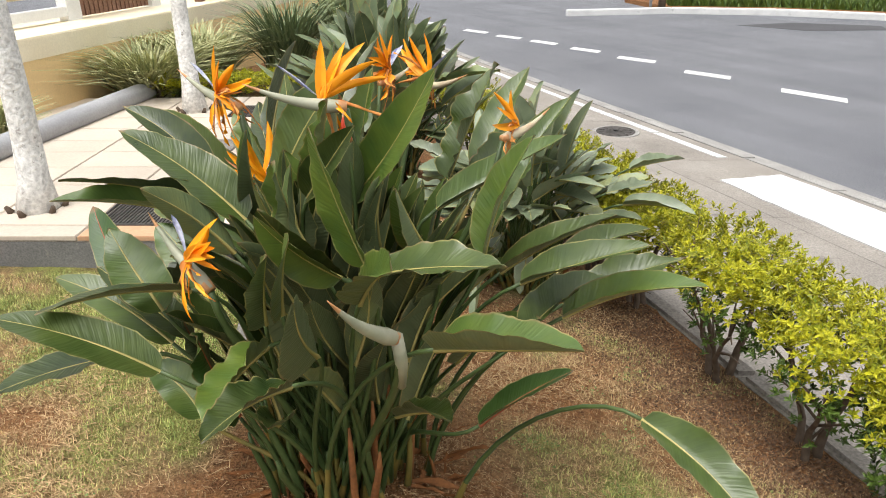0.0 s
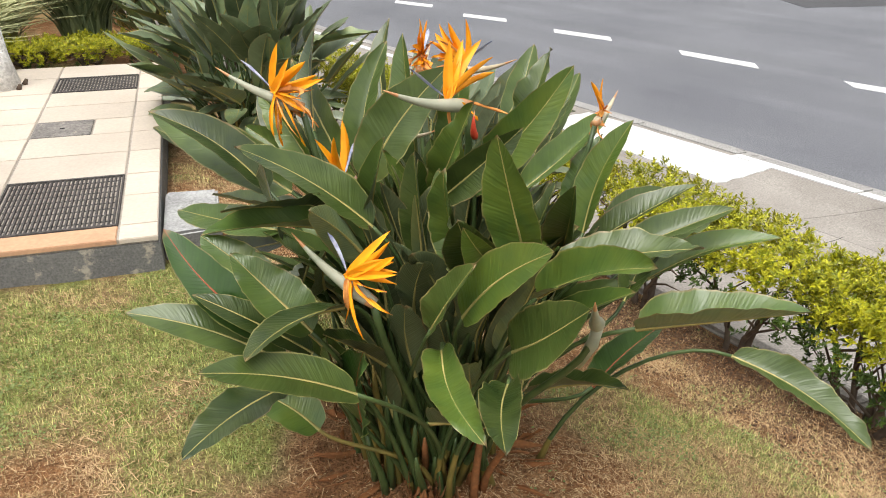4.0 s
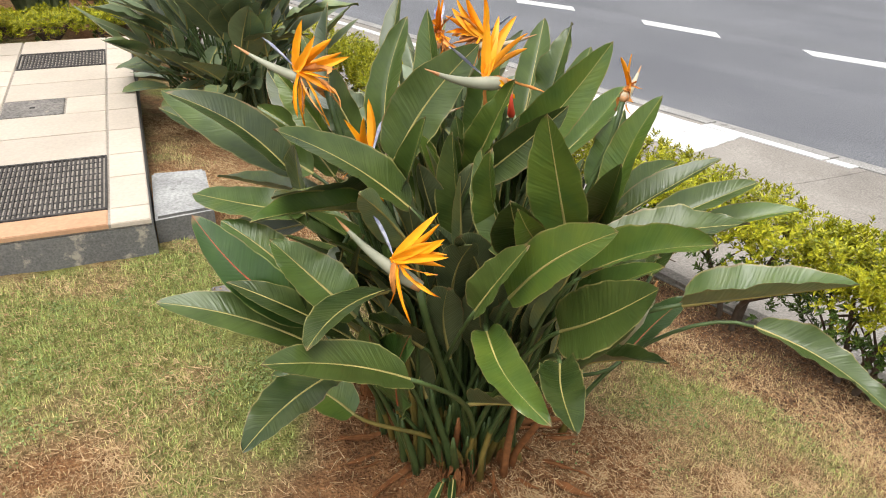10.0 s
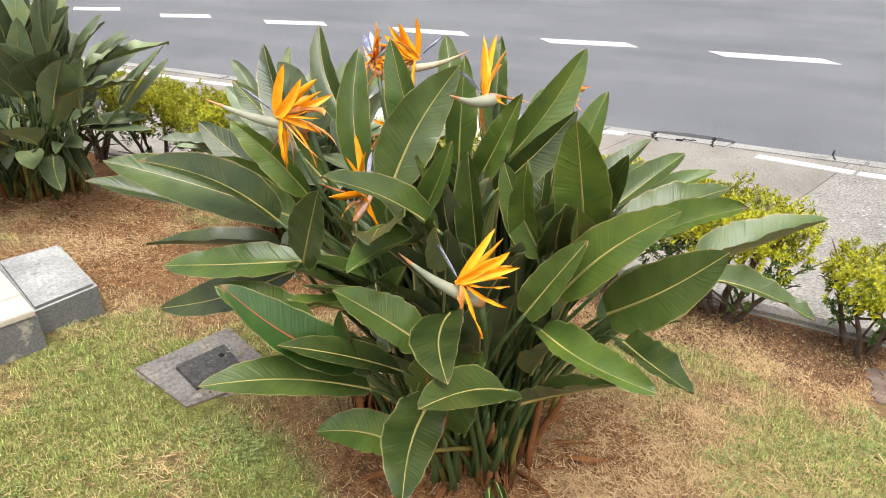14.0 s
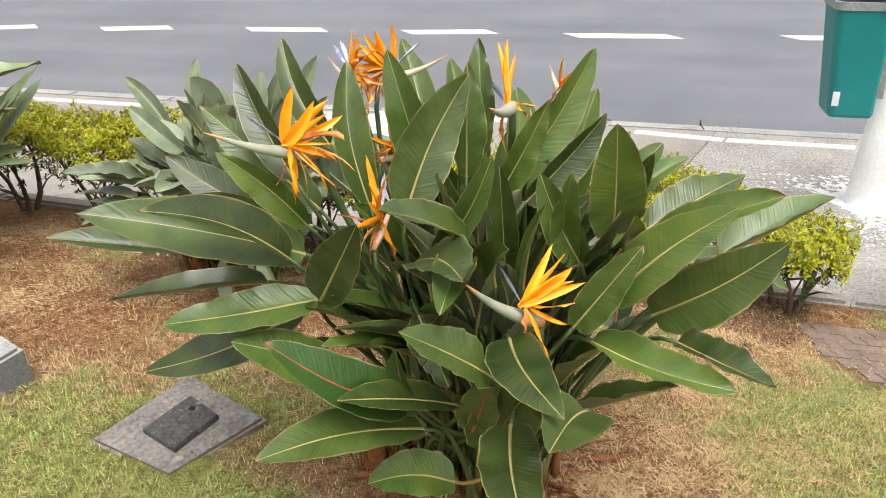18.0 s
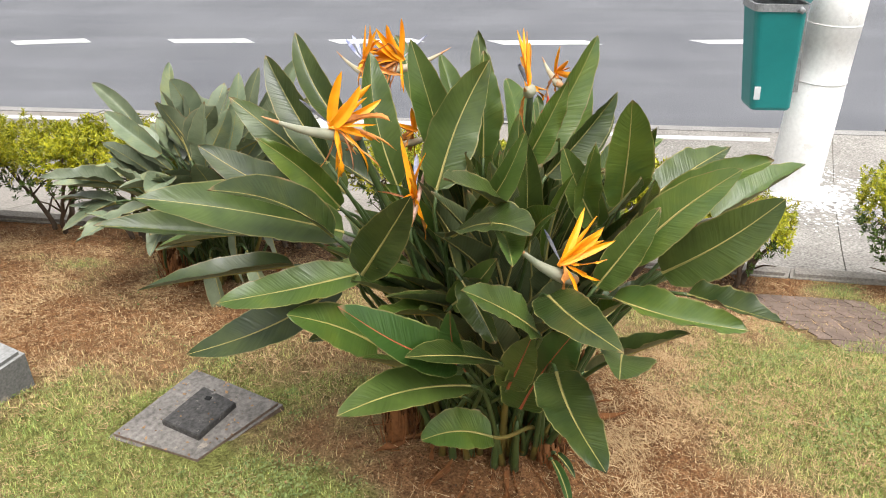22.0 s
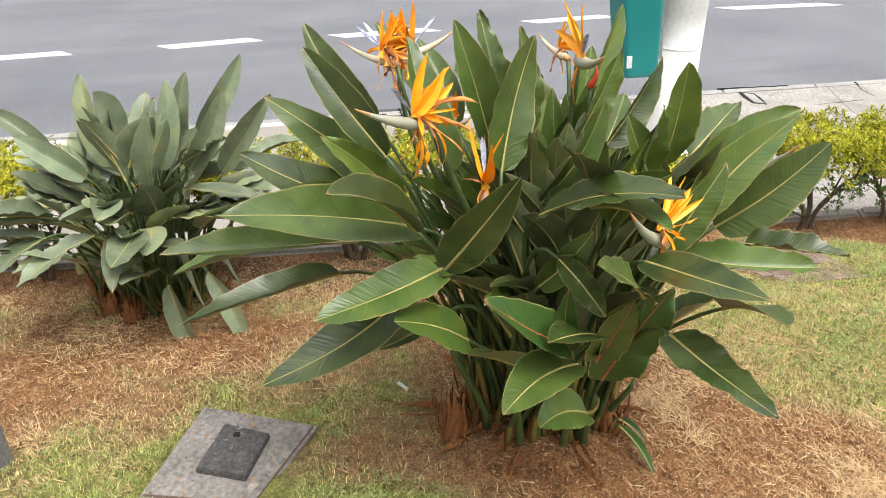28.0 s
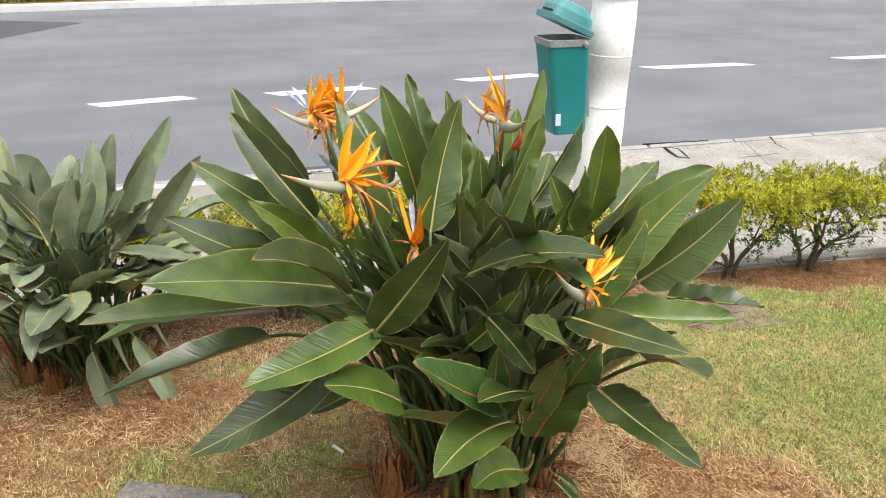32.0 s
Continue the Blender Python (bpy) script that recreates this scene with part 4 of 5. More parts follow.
part("mouth", loft("mouth", [([(0, -0.08), (0.02, -0.08), (0.02, 0.08), (0, 0.08)], 0.0), ([(-0.035, -0.068), (-0.01, -0.068), (-0.01, 0.068), (-0.035, 0.068)], 0.08)], PIT, True, True, mouth), lidp, "dark opening under the dome")
st = Matrix.Translation((-0.02, -0.145, 0.93))
part("sticker", loft("sticker", [([(0.11, 0.022), (0.15, 0.022), (0.15, 0.03), (0.11, 0.03)], 0.02), ([(0.11, 0.014), (0.15, 0.014), (0.15, 0.022), (0.11, 0.022)], 0.11)], STICKER, True, True, st), litter, "small white sticker with grey lines")
part("bracket", loft("bracket", [([(-0.20, -0.04), (-0.135, -0.04), (-0.135, 0.04), (-0.20, 0.04)], 0.98), ([(-0.20, -0.04), (-0.16, -0.04), (-0.16, 0.04), (-0.20, 0.04)], 1.58)], STEEL), litter, "flat steel bracket")


# ---- trees at the terrace ----
def tree_trunk(x, y, top, r0, r1, label, seed):
    rng = random.Random(seed)
    z = TZ
    t = thing("tree_trunk", (x, y, z), label, "tree")
    top = Vector(top)
    pts, rr = [], []
    for i in range(15):
        f = i / 14
        p = Vector((x, y, z - 0.02)).lerp(top, f)
        p += Vector((noise.noise(Vector((f * 3, seed, 0))), noise.noise(Vector((f * 3, seed, 4))), 0)) * 0.02
        pts.append(p)
        rr.append((r0 + (r1 - r0) * f + 0.04 * math.exp(-f * 26)) * (1 + 0.05 * noise.noise(Vector((f * 15, seed, 8)))))
    part("trunk", tube("trunk", pts, rr, TRUNK_PAINT, 14), t)
    for k in range(6):
        a = k * 1.05 + rng.uniform(0, 0.5)
        p = Vector((x + (r0 + 0.05) * math.cos(a), y + (r0 + 0.05) * math.sin(a), z))
        part("root_knob", tube("root_knob", [p, p + Vector((0.02 * math.cos(a), 0.02 * math.sin(a), 0.035))], [0.018, 0.010], BARK, 6), t)


tree_trunk(-2.00, 3.36, (-1.97, 3.44, 3.6), 0.066, 0.05, "limewashed tree trunk growing through the terrace", 5)
tree_trunk(-1.87, 5.42, (-1.89, 5.52, 4.2), 0.060, 0.048, "slim limewashed tree trunk on the terrace", 6)

# grey painted bar kerb beside the terrace
bar = tube("grey_bar", [(-3.4, 1.6, 1.10), (-2.72, 4.2, 1.13), (-2.44, 5.86, 1.13), (-2.40, 5.98, 1.12)], [0.075, 0.075, 0.075, 0.055], GREYBAR, 14)
tagged(part("grey_bar", bar, None), "rounded dark grey kerb bar along the terrace", "kerb bar")

# ---- yellow wall with the shop front above ----
wall = thing("wall_west", (-3.1, 6.5, 1.0), "low warm yellow rendered wall with a cream coping", "wall", "", "structure")
wd = Vector((0.245, 0.97)).normalized()
wn2 = Vector((-wd.y, wd.x))
wa = Vector((-3.05, 5.45)) - wd * 6


def wring(a, b, n0, n1):
    return [tuple(wa + wd * a + wn2 * n0), tuple(wa + wd * b + wn2 * n0), tuple(wa + wd * b + wn2 * n1), tuple(wa + wd * a + wn2 * n1)]


part("wall_face", prism("wall_face", wring(0, 14, 0, 0.25), 0.8, 1.46, [YELLOW_WALL]), wall)
part("coping", prism("coping", wring(-0.02, 14.02, -0.004, 0.9), 1.46, 1.62, [CREAM_WALL], 0.01), wall, "cream coping ledge")
front = thing("shop_front", (-4.0, 7.0, 1.62), "white framed glazed front with brown slatted panel", "shop front")
for i, (a, b) in enumerate(((3.2, 3.3), (5.1, 5.2), (7.05, 7.22), (8.25, 8.40), (10.4, 10.5))):
    part("post", prism("post", wring(a, b, 0.45, 0.55), 1.62, 3.6, [WHITE_FRAME], 0.005), front)
for a, b in ((3.3, 5.1), (5.2, 7.05)):
    part("bottom_rail", prism("bottom_rail", wring(a, b, 0.46, 0.54), 1.66, 1.74, [WHITE_FRAME], 0.004), front)
    part("top_rail", prism("top_rail", wring(a, b, 0.46, 0.54), 2.9, 3.0, [WHITE_FRAME], 0.004), front)
for k in range(16):
    a = 7.24 + k * 0.062
    part("slat", prism("slat", wring(a, a + 0.045, 0.47, 0.52), 1.64, 2.4, [BROWN_SLAT]), front)
part("back_wall", prism("back_wall", wring(0, 14, 2.6, 2.8), 1.62, 4.0, [CREAM_WALL]), front)
part("blue_panel", prism("blue_panel", wring(5.3, 7.0, 1.2, 1.25), 1.95, 2.6, [BLUE_CLOTH]), front, "blue cloth behind the frame")
for a in (5.6, 6.3, 6.8):
    part("dark_leg", prism("dark_leg", wring(a, a + 0.05, 0.9, 0.95), 1.62, 2.3, [BROWN_SLAT]), front)
part("dark_post", prism("dark_post", wring(8.75, 8.82, 0.2, 0.28), 1.62, 3.4, [BROWN_SLAT]), front)
part("end_wall", prism("end_wall", wring(8.9, 14, 0.3, 0.5), 1.62, 3.8, [CREAM_WALL]), front)

# posts across the street
post = tube("sign_post", [(5.60, 20.95, 0.0), (5.60, 20.95, 3.2)], [0.04, 0.04], STEEL, 10)
tagged(part("sign_post", post, None), "thin grey steel sign post on the far verge", "post")
tr = tube("far_trunk", [(5.95, 21.1, 0.0), (5.95, 21.1, 1.5), (5.98, 21.1, 4.0)], [0.10, 0.09, 0.07], BARK, 10)
tagged(part("far_trunk", tr, None), "dark tree trunk on the far verge", "tree")
rng = random.Random(21)
vs, fs = [], []
for k in range(16000):
    i, f, g = rng.randint(1, 6), rng.random(), rng.random() ** 1.5
    o = far_out(i).lerp(far_out(i + 1), f)
    p = FAR[i].lerp(FAR[i + 1], f) + o * (0.75 + g * 3.2)
    a, h = rng.uniform(0, 6.28), rng.uniform(0.12, 0.34)
    i = len(vs)
    w = 0.02
    vs += [(p.x - w, p.y + w, 0.12), (p.x + w, p.y - w, 0.12), (p.x + math.cos(a) * h * 0.6, p.y + math.sin(a) * h * 0.6, 0.12 + h)]
    fs.append((i, i + 1, i + 2))
tagged(part("verge_grass", mesh_of("verge_grass", vs, fs, [HEDGE_GREEN]), None), "unmown green grass on the far verge", "grass", "", "stuff")


# ---- golden shrubs ----
def shrub(x, y, z, rx, ry, h, leaves, seed, label, group, low=0.14, size=0.0185, golden=0.64):
    rng = random.Random(seed)
    t = thing("golden_shrub", (x, y, z), label, "shrub", group)
    stems = rng.randint(3, 5)
    for k in range(stems):
        a = 2 * math.pi * k / stems + rng.uniform(-0.5, 0.5)
        e = Vector((x + rx * 0.7 * math.cos(a), y + ry * 0.7 * math.sin(a), z + h * rng.uniform(0.62, 0.85)))
        s = Vector((x + 0.035 * math.cos(a), y + 0.05 * math.sin(a), z - 0.03))
        m1 = s + Vector((rng.uniform(-0.09, 0.09), rng.uniform(-0.09, 0.09), h * 0.28))
        pts = bezier(s, m1, e - Vector((0, 0, h * 0.25)), e, 8)
        pts = [p + Vector((rng.uniform(-1, 1), rng.uniform(-1, 1), 0)) * 0.008 for p in pts]
        stem = part("stem", tube("stem", pts, [(0.016 - 0.0015 * i) * (1 if k else 1.25) for i in range(9)], BARK, 6), t)
        for q in range(6):
            b = pts[rng.randint(2, 7)]
            e2 = b + Vector((rng.uniform(-1, 1) * rx * 0.6, rng.uniform(-1, 1) * ry * 0.6, h * rng.uniform(0.05, 0.35)))
            part("twig", tube("twig", [b, b.lerp(e2, 0.5) + Vector((0, 0, 0.015)), e2], [0.006, 0.0045, 0.002], BARK, 5), stem)
    meshes = {"golden_foliage": ([], [], HEDGE_GOLD), "green_foliage": ([], [], HEDGE_GREEN)}
    shoots = 0
    while shoots < leaves // 5:
        u, v, w = rng.uniform(-1, 1), rng.uniform(-1, 1), rng.random() ** 0.55
        rr = (abs(u) ** 2.6 + abs(v) ** 2.6) ** (1 / 2.6)
        wob = 1 + 0.25 * noise.noise(Vector((x * 3 + u * 1.8, y * 3 + v * 1.8, w * 2 + seed)))
        prof = wob * min(1.0, 0.50 + 0.80 * w) * (1.0 if w < 0.88 else 1.0 - (w - 0.88) * 1.2)
        if rr > prof or max(rr / prof, w) < 0.62:
            continue
        if w < 0.4 and rng.random() < 0.35:
            continue
        if w < 0.7 and noise.noise(Vector((x * 4 + u * 4, y * 4 + v * 4, w * 4 + 7))) > 0.05 + 0.35 * w:
            continue
        shoots += 1
        p = Vector((x + u * rx, y + v * ry, z + low * h / 0.5 + w * (h - low * h / 0.5) * (0.96 + 0.12 * noise.noise(Vector((x * 5 + u * 4, y * 5 + v * 4, 1))))))
        axis = Vector((u * 0.7 + rng.uniform(-0.4, 0.4), v * 0.7 + rng.uniform(-0.4, 0.4), 0.35 + 0.8 * w)).normalized()
        vs, fs, _ = meshes["golden_foliage" if w + rng.uniform(-0.14, 0.14) > golden else "green_foliage"]
        s0 = axis.orthogonal().normalized()
        s1 = axis.cross(s0)
        for q in range(rng.randint(7, 11)):
            a = 2.4 * q + rng.uniform(-0.4, 0.4)
            g = q / 11
            d = ((s0 * math.cos(a) + s1 * math.sin(a)) * (1.0 - 0.7 * g) + axis * (0.25 + 0.8 * g)).normalized()
            b = p + axis * 0.030 * (g - 0.6)
            L = size * rng.uniform(0.9, 1.6) * (1.15 - 0.4 * g)
            W = L * rng.uniform(0.17, 0.24)
            side = d.cross(axis)
            side = side.normalized() if side.length > 0.05 else s0
            up = side.cross(d) * W * 0.5
            k = len(vs)
            vs += [b, b + d * L * 0.45 + side * W + up, b + d * L - up * 0.6, b + d * L * 0.45 - side * W + up, b + d * L * 0.45]
            fs += [(k, k + 4, k + 2, k + 1), (k, k + 3, k + 2, k + 4)]
    for name, (vs, fs, mat) in meshes.items():
        part(name, mesh_of(name, vs, fs, [mat]), t)
    return t


k = 0
for yy in (-3.45, -2.85, -2.3, -1.7, -1.0, -0.30, 0.24, 1.08, 1.66, 2.14, 2.58, 3.18, 3.62, 4.06, 4.56, 5.02, 5.5, 6.1, 6.7, 7.3, 7.9, 8.5):
    x = lawn_side(yy, -0.08)
    n_l = 6400 if -1.2 < yy < 0.5 else 3400 if yy == 1.08 else 7800 if 1.1 < yy < 1.9 else 5400 if 1.1 < yy < 5.2 else 2200
    shrub(x, yy + 0.06 * math.sin(k * 5.3), lawn_z(x, yy) - 0.01, 0.235, 0.22 if yy == 1.08 else 0.34, (0.64 if yy < 0.5 else 0.44 if yy == 1.08 else 0.65) + 0.03 * math.sin(k * 2.1), n_l, 40 + k, "clipped golden-leaved shrub in the hedge along the pavement", "golden hedge", 0.06 if yy < 0.5 else 0.06 if yy < 1.9 and yy != 1.08 else 0.11 if yy < 2.9 else 0.15, golden=0.60 if yy < 2.9 else 0.54)
    k += 1
for i in range(4):
    shrub(-2.25 + i * 0.42, 6.08, 1.0, 0.27, 0.2, 0.25, 2600, 80 + i, "low golden shrub behind the terrace", "terrace hedge", 0.02, golden=0.35)


# ---- ornamental grasses ----
def grass_clump(x, y, z, r, h, count, mat, seed, label):
    rng = random.Random(seed)
    vs, fs = [], []
    for _ in range(count):
        a, q = rng.uniform(0, 2 * math.pi), rng.random() ** 0.6
        b = Vector((x + r * 0.3 * q * math.cos(a), y + r * 0.3 * q * math.sin(a), z))
        b0 = a + rng.uniform(-1.1, 1.1)
        out = Vector((math.cos(b0), math.sin(b0), 0))
        hh, rr = h * rng.uniform(0.6, 1.1), r * rng.uniform(0.35, 1.1)
        s = Vector((-out.y, out.x, rng.uniform(-0.5, 0.5))) * rng.uniform(0.009, 0.017)
        k = len(vs)
        for i in range(5):
            f = i / 4
            p = b + out * rr * f ** 1.5 + Vector((0, 0, hh * (1.35 * f - 0.62 * f * f)))
            w = s * (1 - f * 0.92)
            vs += [p - w, p + w]
        fs += [(k + 2 * i, k + 2 * i + 1, k + 2 * i + 3, k + 2 * i + 2) for i in range(4)]
    t = thing("grass_clump", (x, y, z), label, "ornamental grass", "ornamental grasses")
    part("foliage", mesh_of("foliage", vs, fs, [mat]), t)


grass_clump(-2.50, 6.25, 0.98, 0.72, 0.66, 900, GRASSY, 31, "pale striped ornamental grass against the yellow wall")
grass_clump(-2.25, 6.95, 0.98, 0.72, 0.70, 800, GRASSY, 32, "pale striped ornamental grass behind the terrace")
grass_clump(-1.5, 7.2, 0.98, 0.60, 0.95, 520, GRASSY_DARK, 33, "dark arching ornamental grass behind the terrace hedge")
grass_clump(-3.02, 4.75, 0.98, 0.36, 0.45, 500, GRASSY, 34, "pale striped grass at the foot of the yellow wall")
grass_clump(-3.2, 3.6, 0.95, 0.4, 0.45, 400, GRASSY, 36, "pale striped grass beside the grey kerb bar")
scrap = prism("paper_scrap", [(-0.262, 2.04), (-0.252, 2.035), (-0.216, 2.075), (-0.224, 2.082)], lambda x, y: lawn_z(x, y), lambda x, y: lawn_z(x, y) + 0.006, [STICKER])
tagged(part("paper_scrap", scrap, None), "small white paper scrap on the earth", "litter")


# ---- bird-of-paradise plants ----
def blade(base, tip, width, face, arch, fold, wave, rng, fat=0.40, mats=None, curl=0.0, n=14, twist=0.0):
    """A lance-shaped leaf blade as a thin closed shell, with its midrib line. face: the way the upper side looks; arch: how far the middle bows
    to that side, as a share of the length; fold: rise of the edges; wave: ripple of the edges; curl: turn of the tip's end downwards."""
    base, tip = Vector(base), Vector(tip)
    ax = tip - base
    L = ax.length
    ax.normalize()
    face = Vector(face)
    face = (face - ax * face.dot(ax)).normalized()
    mid = (base + tip) / 2 + face * arch * L
    side0 = ax.cross(face)
    sway = L * rng.uniform(-0.07, 0.07)
    spine, frames = [], []
    for i in range(n + 1):
        t = i / n
        p = base * (1 - t) ** 2 + mid * 2 * t * (1 - t) * 1.0 + tip * t * t
        p += side0 * sway * math.sin(math.pi * t)
        p -= face * curl * L * max(0, t - 0.7) ** 2 * 3
        spine.append(p)
    for i in range(n + 1):
        d = (spine[min(i + 1, n)] - spine[max(i - 1, 0)]).normalized()
        s = d.cross(face).normalized()
        up = s.cross(d).normalized()
        a = twist * (i / n - 0.25)
        frames.append((s * math.cos(a) + up * math.sin(a), up * math.cos(a) - s * math.sin(a)))
    ph, ph2 = rng.uniform(0, 6), rng.uniform(0, 6)
    asym = rng.uniform(0.88, 1.12)
    ruffle = rng.choice((0, 0, 0, 0.5, 1.5))
    point = rng.uniform(0.66, 0.86)
    foot_pow = point * fat / (1 - fat)
    cols = (-1, -0.86, -0.6, -0.3, -0.04, 0.04, 0.3, 0.6, 0.86, 1)
    vs, uv, fs, mi = [], [], [], []
    half = width / 2
    for side in (1, -1):
        for i in range(n + 1):
            t = i / n
            w = half * (max(t, 0.0) / fat) ** foot_pow * (max(1 - t, 0.0) / (1 - fat)) ** point
            s, up = frames[i]
            for c in cols:
                k = abs(c)
                lat = c * w * (asym if c > 0 else 2 - asym) * (1 + k ** 3 * (0.022 * math.sin(t * 31 + ph2 + c) + 0.010 * math.sin(t * 83 + ph * 2 + c)))
                slope = fold * (1.35 - 0.7 * t) * 2
                lat /= math.sqrt(1 + slope * slope)
                lift = slope * (0.75 * k + 0.25 * k ** 2.4) * w / math.sqrt(1 + slope * slope)
                rip = wave * half * k * k * (math.sin(t * 11 + ph + (2 if c > 0 else 0)) + 0.7 * math.sin(t * 23 + ph2 + c * 2) + 0.5 * k ** 6 * math.sin(t * 47 + ph * 3 + c) + 0.2 * k ** 8 * math.sin(t * 90 + ph2 * 3 + c)) * min(1, t * 6) * (1 + ruffle * (1 - t))
                p = spine[i] + s * lat + up * (lift + rip - (0.0012 if side < 0 else 0) * (1 - k ** 8))
                vs.append(p)
                uv.append((t, 0.5 + c / 2))
    m = len(cols)
    off = (n + 1) * m
    for i in range(n):
        for j in range(m - 1):
            a = i * m + j
            fs.append((a, a + 1, a + m + 1, a + m))
            mi.append(0)
            b = off + a
            fs.append((b, b + m, b + m + 1, b + 1))
            mi.append(1)
    me = mesh_of("leaf", vs, fs, mats or [LEAF_TOP, LEAF_UNDER], mi, True, uv)
    return me, spine, frames


def rib_mesh(spine, frames, r, mat):
    vs, fs = [], []
    n = len(spine) - 1
    for i, p in enumerate(spine):
        s, up = frames[i]
        w = r * (1 - 0.92 * (i / n) ** 0.6)
        q = p + up * 0.0002
        vs += [q - s * w, q + up * w * 0.45, q + s * w, q - up * (w * 1.1 + 0.0014)]
    for i in range(n):
        for k in range(4):
            a, b = i * 4 + k, i * 4 + (k + 1) % 4
            fs.append((a, b, b + 4, a + 4))
    return mesh_of("midrib", vs, fs, [mat], None, True)


class Clump:
    """One bird-of-paradise plant: its foot, and the leaves and flowers put on it one by one."""

    def __init__(self, x, y, label, radius, seed, mats=None):
        self.mats = mats
        self.rng = random.Random(seed)
        self.x, self.y, self.z = x, y, lawn_z(x, y)
        self.radius = radius
        self.ob = thing("bird_of_paradise_plant", (x, y, self.z), label, "plant", "bird-of-paradise plants")

    def foot(self, p, spread=0.6):
        d = Vector((p.x - self.x, p.y - self.y))
        r = min(self.radius, d.length * spread) * self.rng.uniform(0.45, 1.05)
        d = d.normalized() if d.length > 1e-4 else Vector((1, 0))
        a = self.rng.uniform(-0.95, 0.95)
        d = Vector((d.x * math.cos(a) - d.y * math.sin(a), d.x * math.sin(a) + d.y * math.cos(a)))
        x, y = self.x + d.x * r, self.y + d.y * r
        return Vector((x, y, lawn_z(x, y) - 0.02))

    def stalk(self, name, p, way, parent, r0, r1, mat, foot=None):
        f = foot or self.foot(p)
        h = (p - f).length
        out = Vector((p.x - f.x, p.y - f.y, 0))
        m1 = f + Vector((self.rng.uniform(-0.09, 0.09) * h, self.rng.uniform(-0.09, 0.09) * h, h * 0.45)) + out * 0.12
        m2 = p - way * h * 0.22
        pts = bezier(f, m1, m2, p, 10)
        me = tube(name, pts, [r0 * (1.35 if i == 0 else 1) + (r1 - r0) * (i / 10) ** 0.6 for i in range(11)], mat, 7)
        if self.rng.random() < 0.8:
            low = h * self.rng.uniform(0.08, 0.30)
            me.materials.append(STALK_OLD)
            for q in me.polygons:
                if (q.center - f).length < low:
                    q.material_index = 1
        return part(name, me, parent)

    def leaf(self, tip, base, width=0.115, face=None, arch=0.06, fold=0.25, wave=0.09, fat=0.39, red=False, fresh=False, curl=0.0, foot=None, n=30, flat=False, vee=0.0):
        rng = self.rng
        tip, base = Vector(tip), Vector(base)
        ax = (tip - base).normalized()
        if face is None:
            inward = Vector((self.x - base.x, self.y - base.y, 0))
            inward = inward.normalized() if inward.length > 0.01 else Vector((0, 0, 0))
            face = Vector((0, 0, 1)) + inward * (0.25 + 0.9 * abs(ax.z)) + Vector((rng.uniform(-0.15, 0.15), rng.uniform(-0.15, 0.15), 0))
        mats = [LEAF_FRESH, LEAF_FRESH] if fresh else self.mats
        width *= 0.99
        fold = rng.uniform(0.07, 0.17) if flat else 0.10 + fold * rng.uniform(0.9, 1.6)
        fold = vee or fold
        width *= 1.08 if flat else 1.0
        fat -= 0.02
        wave *= rng.choice((0.15, 0.25, 0.4, 0.7, 1.3))
        me, spine, frames = blade(base, tip, width, face, arch, fold, wave, rng, fat, mats, curl, n, rng.uniform(-0.35, 0.35))
        lf = part("leaf", me, self.ob)
        part("midrib", rib_mesh(spine, frames, 0.0060, RIB_RED if red else RIB), lf, "red midrib" if red else "")
        old = rng.random() < 0.03
        self.stalk("leaf_stalk", spine[0], (spine[1] - spine[0]).normalized(), lf, 0.0090, 0.0046, STALK_OLD if old else STALK, foot)
        return lf

    def flower(self, junction, beak, neck, petals, wilt=0, blue=1, size=0.115, fan=(-18, 68), thick=1.0, skin=None, bare=False):
        """A crane-like flower: a beak-shaped spathe from neck to beak, sepals fanned up and back from the junction, spent ones hanging behind."""
        j, b, k = Vector(junction), Vector(beak), Vector(neck)
        rng = random.Random(int(abs(j.x * 7919 + j.y * 104729 + j.z * 1299709)))
        way = (b - k).normalized()
        up = (Vector((0, 0, 1)) - way * way.z).normalized()
        side = way.cross(up)
        L = (b - k).length
        pts, rr = [], []
        for i in range(13):
            t = i / 12
            pts.append(k + (b - k) * t - up * 0.012 * math.sin(math.pi * t) + up * 0.006)
            rr.append(thick * (0.0185 * min(1, 0.60 + t * 2.4) * (1 - t) ** 0.95 + 0.0008))
        me = tube("spathe", pts, rr, skin or SPATHE, 10)
        me.materials.append(SPATHE_TIP)
        for p in me.polygons:
            c = p.center
            if (c - k).dot(way) > L * 0.86 or (c - k).dot(way) < L * 0.05 or ((c - k).dot(up) > 0.013 * thick and (c - k).dot(way) > L * 0.25):
                p.material_index = 1
        fl = part("flower", me, self.ob, "beak-shaped bud sheath" if bare else "grey-green beak-shaped spathe holding orange sepals")
        if not bare:
            back = -way
            for i in range(petals):
                a = radians(fan[0] + (fan[1] - fan[0]) * (i + 0.5) / petals + rng.uniform(-7, 7))
                d = (up * math.cos(a) + back * math.sin(a) + side * rng.uniform(-0.30, 0.30)).normalized()
                ln = size * rng.uniform(0.88, 1.22)
                me, sp, fr = blade(j - d * 0.012, j + d * ln, 0.026 * rng.uniform(0.75, 1.15) * size / 0.12, side * rng.choice((-1, 1)) + up * 0.2 - back * rng.uniform(0, 0.5), rng.uniform(-0.04, 0.06), rng.uniform(0.18, 0.36), 0.05, rng, 0.34, [ORANGE, ORANGE], 0, 9, rng.uniform(-0.5, 0.5))
                part("sepal", me, fl)
